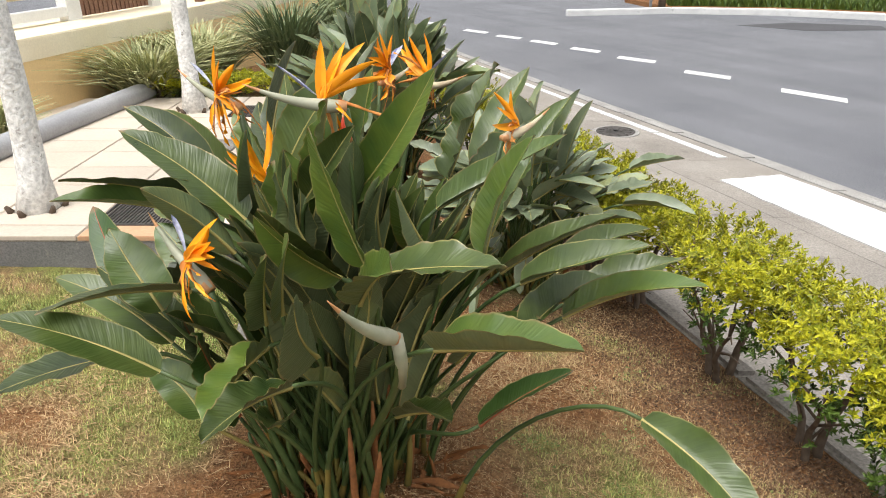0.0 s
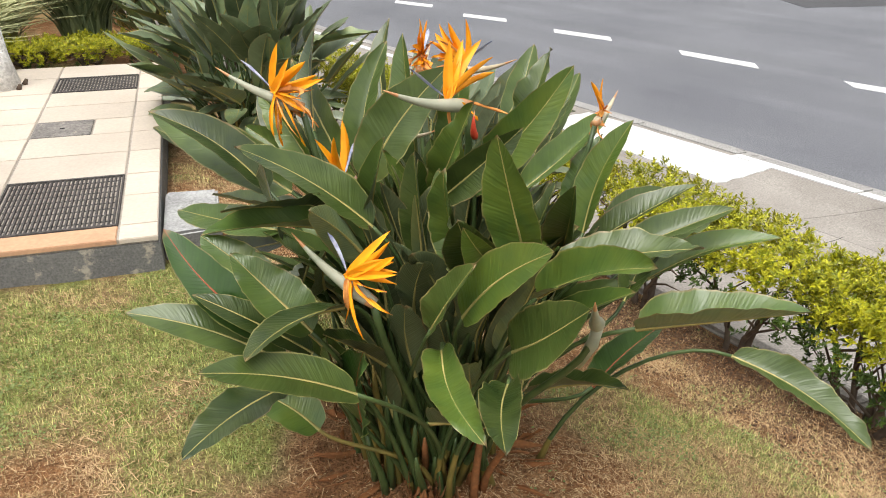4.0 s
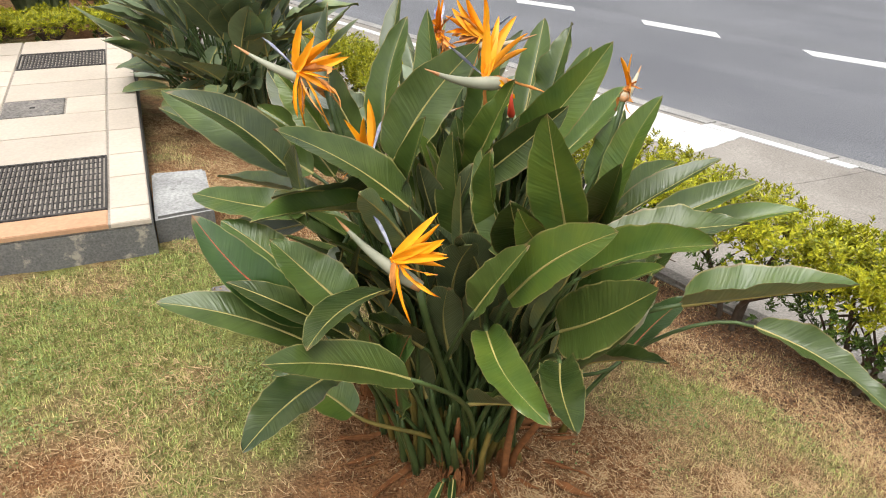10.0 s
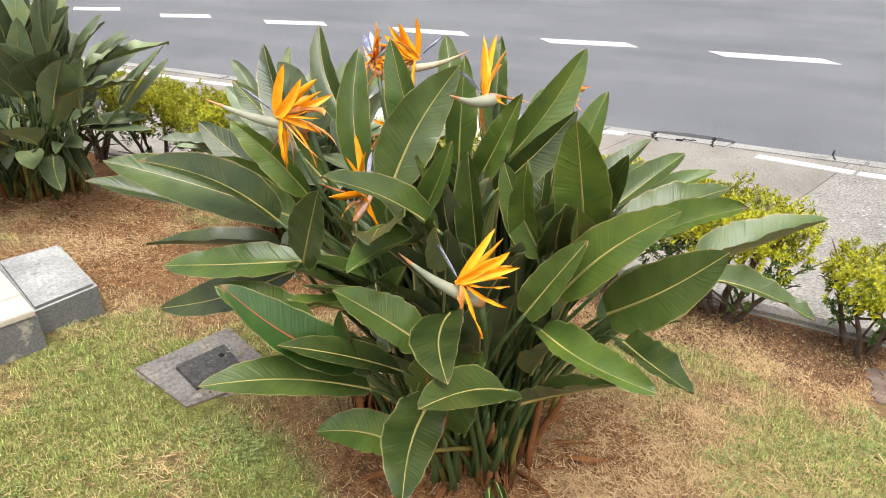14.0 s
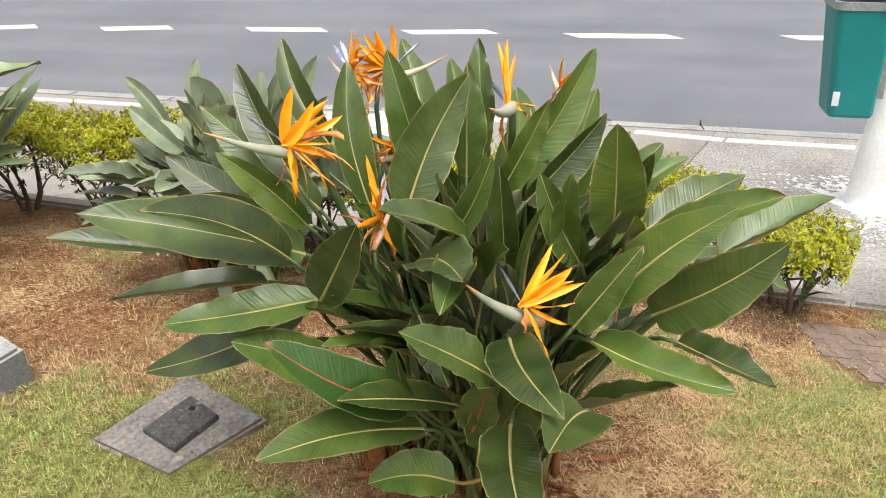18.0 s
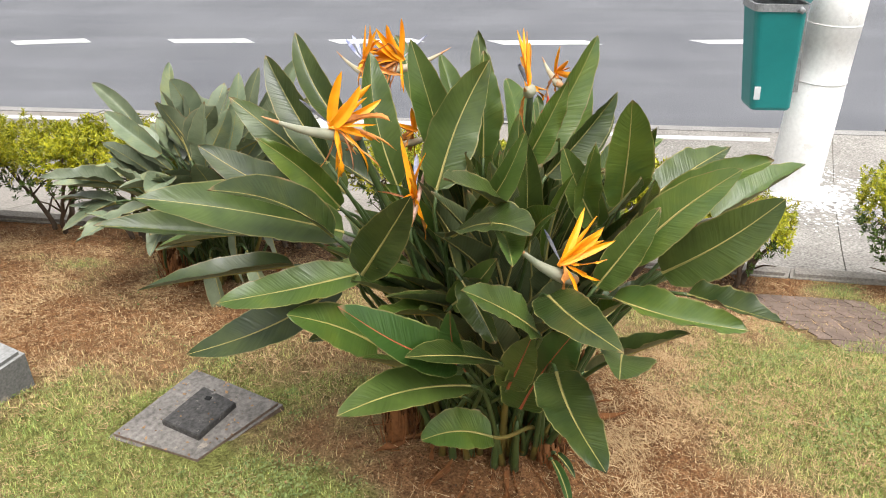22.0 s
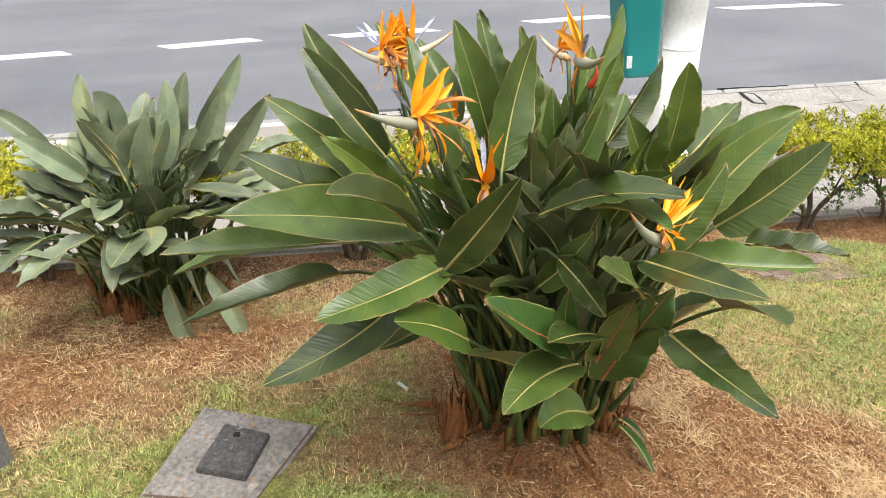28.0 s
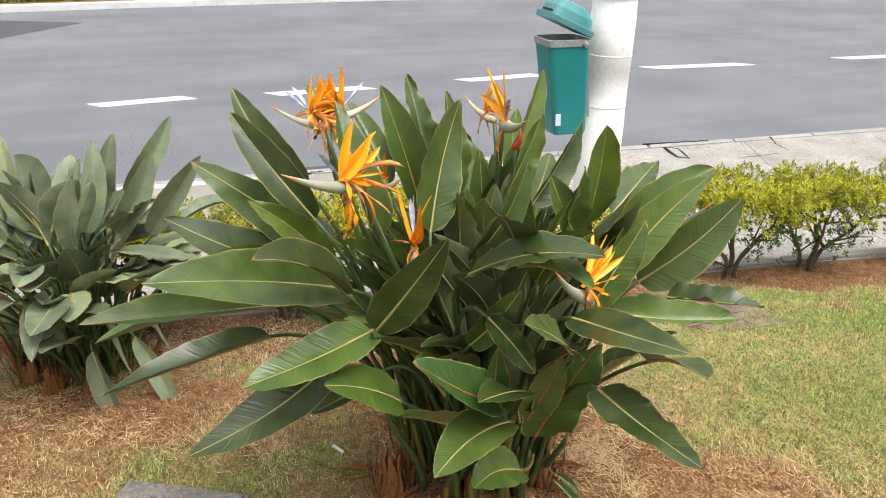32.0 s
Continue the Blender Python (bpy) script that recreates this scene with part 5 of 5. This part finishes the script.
            for i in range(wilt):
                a = radians(fan[1] - 25 + (195 - fan[1]) * (i + 0.5) / wilt + rng.uniform(-16, 16))
                d = (up * math.cos(a) + back * math.sin(a) * 0.8 + side * rng.uniform(-0.65, 0.65)).normalized()
                ln = size * rng.uniform(0.55, 1.2)
                me, sp, fr = blade(j + back * 0.014 * rng.random() + side * rng.uniform(-0.006, 0.006), j + d * ln - Vector((0, 0, 0.035 * rng.random())), rng.choice((0.006, 0.010, 0.016, 0.020)) * rng.uniform(0.7, 1.2), side * rng.choice((-1, 1)) + up * 0.3, rng.uniform(0.05, 0.25), 0.4, 0.5, rng, 0.36, rng.choice(([WILTED, WILTED], [WITHERED, WILTED], [ORANGE, WILTED])), rng.uniform(-0.2, 0.5), 9, rng.uniform(-1.2, 1.2))
                part("wilted_sepal", me, fl)
            for i in range(blue):
                d = (way * 0.92 + up * (0.40 + 0.14 * i) + side * rng.uniform(-0.15, 0.15)).normalized()
                me, sp, fr = blade(j, j + d * size * 0.85, 0.016, up, -0.05, 0.4, 0.05, rng, 0.66, [BLUE, BLUE], 0, 8)
                part("tongue", me, fl, "dark blue and white tongue petal")
        self.stalk("flower_stalk", k, (way * 0.25 + Vector((0, 0, 1))).normalized(), fl, 0.0105, 0.0085 * thick, STALK, self.foot(k, 0.4))
        return fl

    def thatch(self, count):
        """Dry sheaths and dead strips round the foot."""
        rng = self.rng
        for i in range(count):
            a = rng.uniform(0, 2 * math.pi)
            r = self.radius * rng.uniform(0.7, 1.25)
            x, y = self.x + r * math.cos(a), self.y + r * math.sin(a)
            p = Vector((x, y, lawn_z(x, y) - 0.01))
            o = Vector((math.cos(a), math.sin(a), 0))
            flat = rng.random() < 0.75
            e = p + o * rng.uniform(-0.06, 0.20 if flat else 0.03) + Vector((0, 0, rng.uniform(0.0, 0.02) if flat else rng.uniform(0.03, 0.12)))
            if (e - p).length < 0.04:
                continue
            me, sp, fr = blade(p, e, rng.uniform(0.008, 0.030), o + Vector((rng.uniform(-0.4, 0.4), rng.uniform(-0.4, 0.4), 0.3)), rng.uniform(-0.05, 0.15), 0.3, 0.3, rng, rng.uniform(0.25, 0.45), [SHEATH, SHEATH], 0, 6)
            part("dry_sheath", me, self.ob)
        for i in range(count // 2):
            a, r = rng.uniform(0, 2 * math.pi), self.radius * rng.random() ** 0.5 * 1.05
            x, y = self.x + r * math.cos(a), self.y + r * math.sin(a)
            f = Vector((x, y, lawn_z(x, y) - 0.02))
            h = rng.uniform(0.12, 0.42)
            e = f + Vector((math.cos(a) * h * rng.uniform(0, 0.4), math.sin(a) * h * rng.uniform(0, 0.4), h))
            part("stub", tube("stub", bezier(f, f + Vector((0, 0, h * 0.4)), e - Vector((0, 0, h * 0.3)), e, 5), [0.013, 0.011, 0.010, 0.009, 0.008, 0.003], rng.choice((STALK, STALK, STALK_OLD, SHEATH)), 6), self.ob)

    def stump(self, x, y, h, r):
        """A thick foot wrapped in orange-brown fibres."""
        rng = self.rng
        z = lawn_z(x, y)
        for i in range(58):
            wide = i < 30
            a = rng.uniform(0, 2 * math.pi)
            q = r * (rng.uniform(0.8, 1.0) if wide else rng.uniform(0.9, 1.3))
            p = Vector((x + q * math.cos(a), y + q * math.sin(a), z - 0.015 + h * (0.25 if wide else 0.5) * rng.random()))
            o = Vector((math.cos(a), math.sin(a), 0))
            e = p + Vector((rng.uniform(-0.015, 0.015), rng.uniform(-0.015, 0.015), h * rng.uniform(0.35, 0.9))) - o * (rng.uniform(0.2, 0.7) * r if wide else rng.uniform(-0.02, 0.01))
            me, sp, fr = blade(p, e, rng.uniform(0.022, 0.040) if wide else rng.uniform(0.004, 0.010), o, rng.uniform(0.0, 0.10), -0.2 if wide else 0.2, 0.2, rng, 0.16, [SHEATH, SHEATH], 0, 7)
            part("dry_sheath", me, self.ob)

    def fill(self, count, r0, r1, h0, h1, length, width, tilt=(0.1, 0.9), n=22, sector=None):
        """Leaves of a free arrangement: a ring of tips between two radii and heights, the outer ones leaning further."""
        rng = self.rng
        for i in range(count):
            a = 2.399963 * i + rng.uniform(-0.35, 0.35) if sector is None else rng.uniform(*sector)
            q = rng.random() ** 0.75
            r = r0 + (r1 - r0) * q
            h = h1 - (h1 - h0) * (0.75 * q + 0.25 * rng.random())
            o = Vector((math.cos(a), math.sin(a), 0))
            tip = Vector((self.x, self.y, self.z)) + o * r + Vector((0, 0, h))
            lean = tilt[0] + (tilt[1] - tilt[0]) * q * rng.uniform(0.6, 1.2)
            L = length * rng.uniform(0.75, 1.15)
            d = (o * math.sin(lean) + Vector((-o.y, o.x, 0)) * rng.uniform(-0.35, 0.35) + Vector((0, 0, math.cos(lean)))).normalized()
            self.leaf(tip, tip - d * L, width * rng.uniform(0.85, 1.15), None, rng.uniform(0.02, 0.10), rng.uniform(0.1, 0.24), 0.06, rng.uniform(0.38, 0.46), n=n, flat=self.mats is not None and rng.random() < 0.7)


main = Clump(-0.28, 1.62, "large bird-of-paradise plant with orange flowers in the lawn", 0.215, 101)
lf = main.leaf
lf((-0.26, 1.35, 1.96), (-0.17, 1.36, 1.66), 0.125, (-0.75, -0.6, 0.1), 0.04, flat=True)
lf((-0.02, 1.50, 2.04), (-0.22, 1.63, 1.72), 0.125, (-0.55, -0.75, 0.3), 0.03, 0.12)
lf((-0.29, 2.01, 2.00), (-0.40, 1.88, 1.70), 0.115, (-0.7, -0.6, 0.3))
lf((-0.44, 2.22, 2.00), (-0.495, 2.02, 1.77), 0.105, (-0.8, -0.1, 0.5))
lf((-0.28, 1.90, 2.04), (-0.27, 1.80, 1.72), 0.12, (-0.8, -0.4, 0.2))
lf((-0.23, 1.71, 2.00), (-0.42, 1.76, 1.72), 0.13, (-0.6, -0.7, 0.3), 0.03, 0.1, flat=True)
lf((-0.90, 2.24, 1.80), (-0.58, 1.93, 1.64), 0.155, (-0.45, -0.55, 0.9), 0.08, vee=0.22)
lf((-0.91, 2.37, 1.71), (-0.56, 2.08, 1.58), 0.13, (-0.15, -0.25, 1.0), 0.07, vee=0.4)
lf((-0.77, 2.45, 1.44), (-0.50, 2.15, 1.45), 0.11, (0, 0, 1), 0.1)
lf((-0.57, 2.57, 1.44), (-0.42, 2.20, 1.50), 0.11, (0, 0, 1), 0.1)
lf((-0.90, 2.03, 1.86), (-0.64, 1.92, 1.66), 0.115, (-0.3, -0.5, 1), 0.10, vee=0.3)
lf((-0.87, 2.09, 1.56), (-0.62, 1.87, 1.56), 0.115, (-0.3, -0.1, 1), 0.10, flat=True)
lf((-0.85, 2.23, 1.36), (-0.60, 1.93, 1.50), 0.115, (-0.5, -0.3, 0.9), 0.06, flat=True)
lf((-0.90, 1.745, 1.67), (-0.69, 1.58, 1.44), 0.105, (-0.5, -0.4, 0.85), 0.08, 0.3, red=True, fresh=True, flat=True)
lf((-0.86, 1.62, 1.56), (-0.62, 1.51, 1.42), 0.095, (-0.2, 0, 1), 0.09, flat=True)
lf((-1.01, 1.69, 1.50), (-0.68, 1.55, 1.38), 0.105, (-0.2, -0.2, 1), 0.07, flat=True)
lf((-0.79, 1.62, 1.28), (-0.62, 1.51, 1.19), 0.105, (-0.5, -0.1, 0.9), 0.08, flat=True)
lf((-0.91, 1.19, 1.48), (-0.66, 1.36, 1.47), 0.11, (-0.5, -0.2, 1), 0.07, flat=True)
lf((-0.78, 1.21, 1.65), (-0.56, 1.42, 1.59), 0.105, (-0.4, 0, 1), 0.10, flat=True)
lf((-0.86, 1.20, 1.65), (-0.58, 1.24, 1.50), 0.115, (-0.1, -0.2, 1), 0.09, flat=True)
lf((0.20, 0.95, 1.71), (-0.03, 1.14, 1.60), 0.15, (0.05, 0.1, 1), 0.03, wave=0.03, vee=0.42)
lf((-0.24, 0.99, 1.78), (-0.26, 1.22, 1.54), 0.13, (-0.5, -0.5, 0.7), 0.05, 0.1, flat=True)
lf((-0.26, 1.09, 1.84), (-0.34, 1.30, 1.59), 0.105, (-0.5, -0.5, 0.7), 0.05, 0.1, flat=True)
lf((-0.41, 1.00, 1.53), (-0.38, 1.31, 1.51), 0.11, (-0.4, 0, 1), 0.05, 0.3)
lf((-0.40, 0.94, 1.56), (-0.30, 1.15, 1.52), 0.10, (-0.2, 0, 1), 0.07, fresh=False)
lf((0.60, 1.01, 1.20), (0.41, 1.31, 1.31), 0.11, (-0.3, -0.2, 1), 0.05, foot=Vector((0.0, 1.52, 0.88)), vee=0.3)
lf((-0.34, 1.24, 1.75), (-0.39, 1.35, 1.54), 0.10, (-0.6, -0.3, 0.6), 0.04)
lf((-0.73, 1.60, 1.90), (-0.46, 1.55, 1.70), 0.12, (-0.2, -0.3, 1), 0.09, flat=True)
lf((-0.78, 1.40, 1.85), (-0.55, 1.66, 1.68), 0.115, (-0.3, 0.2, 1), 0.09, flat=True)
lf((-0.77, 1.54, 1.69), (-0.63, 1.42, 1.54), 0.11, (-0.3, -0.1, 1), 0.10, flat=True)
lf((-0.67, 1.70, 1.82), (-0.62, 1.86, 1.56), 0.105, (-0.9, -0.3, 0.3), 0.03, flat=True)
lf((0.19, 1.56, 1.88), (0.08, 1.55, 1.60), 0.11, (-0.8, -0.4, 0.3), 0.04)
lf((0.31, 1.86, 1.80), (-0.03, 1.70, 1.66), 0.12, (-0.4, -0.4, 1), 0.05)
lf((0.43, 1.43, 1.67), (0.16, 1.50, 1.55), 0.11, (-0.2, -0.2, 1), 0.07)
lf((0.10, 1.14, 1.76), (-0.14, 1.29, 1.68), 0.11, (-0.3, -0.2, 1), 0.08, 0.1, 0.12)
lf((-0.09, 1.03, 1.81), (-0.18, 1.28, 1.62), 0.115, (-0.4, -0.4, 0.9), 0.06)
lf((0.37, 1.51, 1.71), (0.12, 1.58, 1.54), 0.10, (-0.3, -0.1, 1), 0.08)
lf((0.54, 1.37, 1.60), (0.26, 1.50, 1.46), 0.115, (-0.2, -0.2, 1), 0.08)
lf((0.58, 1.64, 1.54), (0.28, 1.62, 1.43), 0.12, (0, -0.1, 1), 0.08)
lf((-0.82, 1.42, 1.80), (-0.53, 1.55, 1.70), 0.10, (-0.1, -0.2, 1), 0.10)
lf((-0.824, 1.932, 1.549), (-0.66, 1.80, 1.40), 0.12, (-0.4, -0.2, 0.9), 0.08, flat=True)
lf((-0.20, 2.30, 2.00), (-0.27, 2.10, 1.76), 0.10, (-0.7, -0.3, 0.6), 0.05)
lf((-0.62, 2.13, 1.86), (-0.50, 1.99, 1.66), 0.095, (-0.7, -0.3, 0.6), 0.05)
lf((-0.66, 2.21, 1.74), (-0.50, 2.02, 1.58), 0.105, (-0.6, -0.2, 0.8), 0.06)
lf((0.14, 1.84, 1.62), (-0.05, 1.72, 1.42), 0.11)
lf((-0.40, 1.43, 1.82), (-0.36, 1.49, 1.56), 0.042, (-0.7, 0.4, 0.3), 0.02, 0.5)
lf((-0.245, 1.505, 1.98), (-0.29, 1.60, 1.74), 0.095, (-0.7, -0.5, 0.2), 0.05, 0.35)
lf((-0.36, 1.56, 1.86), (-0.33, 1.55, 1.58), 0.10, (-0.8, -0.4, 0.1), 0.04, 0.3)
lf((-0.43, 1.54, 1.91), (-0.44, 1.66, 1.66), 0.09, (-0.8, -0.2, 0.3), 0.08, 0.35, 0.12)
lf((-0.18, 1.40, 1.95), (-0.31, 1.52, 1.76), 0.10, (-0.6, -0.7, 0.3), 0.04, 0.2)
lf((-0.33, 1.48, 1.85), (-0.30, 1.38, 1.64), 0.10, (-0.8, -0.3, 0.3), 0.04)
lf((-0.36, 1.29, 1.82), (-0.22, 1.40, 1.62), 0.11, (-0.5, -0.7, 0.4), 0.05, fat=0.5, flat=True)
lf((-0.57, 1.54, 1.66), (-0.56, 1.65, 1.50), 0.08, (-0.9, 0.0, 0.3), 0.06)
lf((-0.54, 1.345, 1.52), (-0.52, 1.475, 1.215), 0.145, (-0.8, -0.4, 0.3), 0.05, red=True, fresh=True, flat=True)
lf((-0.72, 1.585, 1.60), (-0.66, 1.57, 1.40), 0.075, (-0.9, -0.3, 0.3), 0.04, red=True, fresh=True)
lf((-0.60, 1.435, 1.51), (-0.56, 1.50, 1.30), 0.09, (-0.9, -0.3, 0.3), 0.04, red=True, flat=True)
lf((0.28, 1.43, 1.36), (0.06, 1.39, 1.24), 0.115, (-0.1, 0.3, 1), 0.05, red=True, fresh=True, flat=True)
lf((0.39, 1.59, 1.52), (0.16, 1.45, 1.44), 0.12, (-0.3, -0.4, 1), 0.06)
lf((0.13, 1.89, 1.98), (0.00, 1.80, 1.70), 0.11, (-0.7, -0.5, 0.3), 0.04)
lf((0.25, 1.97, 1.81), (0.05, 1.82, 1.62), 0.11, (-0.4, -0.4, 0.9), 0.05)
lf((-0.66, 1.50, 1.50), (-0.60, 1.61, 1.60), 0.085, (-0.9, -0.2, 0.4), 0.08, wave=0.15)
lf((-0.50, 2.30, 1.90), (-0.42, 2.02, 1.66), 0.105, (-0.7, -0.4, 0.6), 0.05, flat=True)
lf((-0.60, 2.33, 1.80), (-0.44, 2.03, 1.62), 0.11, (-0.6, -0.4, 0.7), 0.06, flat=True)
lf((-0.10, 2.38, 1.68), (-0.20, 2.05, 1.58), 0.115, (-0.2, -0.2, 1), 0.06)
lf((-0.64, 2.02, 1.33), (-0.58, 1.86, 1.42), 0.07, (-0.7, 0, 0.7), 0.05)

lf((-0.17, 1.75, 2.005), (-0.22, 1.72, 1.74), 0.10, (-0.7, -0.6, 0.3), 0.04, 0.2)
lf((-0.36, 1.26, 1.82), (-0.22, 1.34, 1.65), 0.10, (-0.5, -0.7, 0.4), 0.06, 0.2)
lf((-0.10, 1.31, 1.85), (-0.03, 1.45, 1.63), 0.11, (-0.6, -0.6, 0.5), 0.05)
lf((-0.35, 1.40, 1.88), (-0.27, 1.42, 1.62), 0.10, (-0.8, -0.5, 0.2), 0.04, 0.3)
lf((0.21, 1.72, 1.79), (0.10, 1.66, 1.60), 0.10, (-0.6, -0.4, 0.7), 0.06)
lf((0.55, 1.86, 1.53), (0.28, 1.75, 1.45), 0.115, (-0.1, -0.2, 1), 0.08)
lf((0.25, 2.23, 1.91), (0.08, 2.02, 1.66), 0.115, (-0.5, -0.5, 0.7), 0.05)
lf((0.36, 2.12, 1.84), (0.15, 1.95, 1.62), 0.115, (-0.5, -0.5, 0.7), 0.05)
lf((-0.62, 1.40, 1.83), (-0.48, 1.50, 1.64), 0.095, (-0.6, -0.3, 0.7), 0.07)
lf((-0.54, 1.31, 0.935), (-0.43, 1.40, 0.99), 0.036, (-0.3, -0.2, 1), 0.12, fresh=True, foot=Vector((-0.40, 1.43, 0.93)))
lf((-0.44, 1.33, 0.96), (-0.40, 1.40, 0.99), 0.03, (-0.3, -0.2, 1), 0.12, fresh=True, foot=Vector((-0.40, 1.43, 0.93)))

main.flower((-0.60, 1.93, 1.915), (-0.73, 2.02, 1.955), (-0.54, 1.90, 1.87), 5, 17, 1, size=0.125)
main.flower((-0.55, 1.40, 1.675), (-0.65, 1.48, 1.745), (-0.505, 1.38, 1.605), 9, 5, 1, size=0.115, fan=(-8, 52))
main.flower((-0.47, 1.795, 1.718), (-0.365, 1.808, 1.79), (-0.508, 1.788, 1.655), 5, 5, 1, size=0.12, fan=(-60, 36), thick=0.52, skin=SPATHE_RED)
main.flower((-0.27, 1.594, 1.962), (-0.43, 1.55, 2.00), (-0.222, 1.602, 1.935), 5, 3, 1, size=0.138, fan=(-22, 78))
main.flower((-0.052, 2.046, 1.925), (0.057, 1.942, 1.937), (-0.085, 2.075, 1.885), 5, 18, 1, size=0.115, thick=0.8, skin=SPATHE_DRY)
main.flower((-0.16, 2.105, 1.935), (-0.09, 2.24, 1.925), (-0.185, 2.06, 1.895), 5, 18, 2, size=0.105, thick=0.7, skin=SPATHE_DRY)
main.flower((0.16, 1.653, 1.884), (0.245, 1.725, 1.895), (0.125, 1.625, 1.85), 4, 6, 0, size=0.090, thick=0.75, skin=SPATHE_DRY)
main.flower((-0.278, 1.89, 1.808), (-0.20, 1.84, 1.80), (-0.31, 1.91, 1.77), 2, 10, 0, size=0.075, thick=0.6, skin=SPATHE_DRY)
main.flower((-0.12, 1.13, 1.63), (-0.20, 1.04, 1.75), (-0.10, 1.17, 1.60), 0, 0, 0, bare=True)
part("bract", tube("bract", [(-0.10, 1.165, 1.615), (-0.095, 1.185, 1.55), (-0.10, 1.22, 1.47)], [0.0125, 0.0135, 0.0095], SPATHE, 8), main.ob, "pale bract round a flower stalk")
main.flower((-0.22, 1.562, 1.90), (-0.224, 1.556, 1.94), (-0.216, 1.566, 1.872), 0, 0, 0, thick=0.55, skin=BUD_RED, bare=True)
main.fill(30, 0.02, 0.36, 0.70, 0.95, 0.29, 0.090, (0.05, 0.55))
main.fill(34, 0.05, 0.34, 0.50, 0.92, 0.33, 0.10, (0.05, 0.6))
main.fill(14, 0.22, 0.50, 0.55, 0.84, 0.34, 0.10, (0.5, 1.1), sector=(1.6, 3.4))
main.fill(20, 0.28, 0.54, 0.45, 0.86, 0.32, 0.10, (0.45, 1.15))
main.fill(30, 0.10, 0.50, 0.50, 0.97, 0.36, 0.11, (0.1, 0.95), sector=(-0.8, 2.0))
main.thatch(110)
main.stump(-0.46, 1.86, 0.17, 0.045)
main.stump(-0.38, 1.42, 0.10, 0.035)

second = Clump(0.34, 3.22, "pale grey-green bird-of-paradise plant without flowers beside the hedge", 0.24, 202, [LEAF_PALE, LEAF_PALE])
lf = second.leaf
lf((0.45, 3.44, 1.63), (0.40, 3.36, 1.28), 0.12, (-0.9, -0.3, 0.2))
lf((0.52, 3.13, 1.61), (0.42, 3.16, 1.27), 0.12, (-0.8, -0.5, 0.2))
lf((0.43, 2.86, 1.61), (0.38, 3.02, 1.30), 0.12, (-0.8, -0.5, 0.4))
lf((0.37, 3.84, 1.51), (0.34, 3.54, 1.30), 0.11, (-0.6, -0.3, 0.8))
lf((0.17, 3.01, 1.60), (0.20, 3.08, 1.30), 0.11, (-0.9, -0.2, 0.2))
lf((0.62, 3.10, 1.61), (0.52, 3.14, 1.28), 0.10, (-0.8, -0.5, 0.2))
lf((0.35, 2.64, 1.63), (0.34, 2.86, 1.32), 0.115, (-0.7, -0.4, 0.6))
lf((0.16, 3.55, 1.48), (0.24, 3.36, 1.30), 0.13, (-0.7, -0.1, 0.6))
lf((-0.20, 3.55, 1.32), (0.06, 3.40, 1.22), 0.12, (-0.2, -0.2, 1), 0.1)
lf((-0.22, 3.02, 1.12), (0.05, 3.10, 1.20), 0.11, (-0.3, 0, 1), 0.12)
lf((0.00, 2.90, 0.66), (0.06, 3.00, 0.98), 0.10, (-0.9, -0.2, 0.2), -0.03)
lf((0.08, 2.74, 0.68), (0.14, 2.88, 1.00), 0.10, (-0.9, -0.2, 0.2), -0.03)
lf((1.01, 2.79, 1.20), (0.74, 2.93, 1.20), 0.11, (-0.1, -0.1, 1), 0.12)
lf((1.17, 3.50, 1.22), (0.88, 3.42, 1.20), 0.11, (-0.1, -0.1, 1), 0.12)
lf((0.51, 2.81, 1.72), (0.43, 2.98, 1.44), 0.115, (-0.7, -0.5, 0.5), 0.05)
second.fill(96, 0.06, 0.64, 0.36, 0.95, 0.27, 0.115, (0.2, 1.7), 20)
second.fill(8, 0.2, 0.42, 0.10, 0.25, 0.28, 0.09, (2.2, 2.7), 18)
second.thatch(26)
second.stump(0.20, 3.34, 0.16, 0.06)
second.stump(0.12, 3.22, 0.12, 0.04)
third = Clump(-0.42, 4.65, "tall bird-of-paradise plant beside the terrace", 0.22, 303, [LEAF_BACK, LEAF_BACK])
third.fill(80, 0.08, 0.80, 0.55, 1.28, 0.40, 0.145, (0.05, 1.15), 14)
third.fill(34, 0.25, 0.70, 0.22, 0.62, 0.36, 0.12, (0.9, 1.7), 14)
third.fill(12, 0.2, 0.5, 0.08, 0.3, 0.34, 0.10, (2.1, 2.7), 14)
third.thatch(30)
fourth = Clump(-0.62, 6.7, "tall bird-of-paradise plant behind the terrace", 0.22, 404, [LEAF_BACK, LEAF_BACK])
fourth.fill(46, 0.1, 0.75, 0.6, 1.35, 0.42, 0.14, (0.05, 1.0), 8)
copy_thing(fourth.ob, pose(-0.95, 8.3, lawn_z(-0.95, 8.3), 0, 0, 130))
copy_thing(fourth.ob, pose(-1.3, 9.9, lawn_z(-1.3, 9.9), 0, 0, 250))
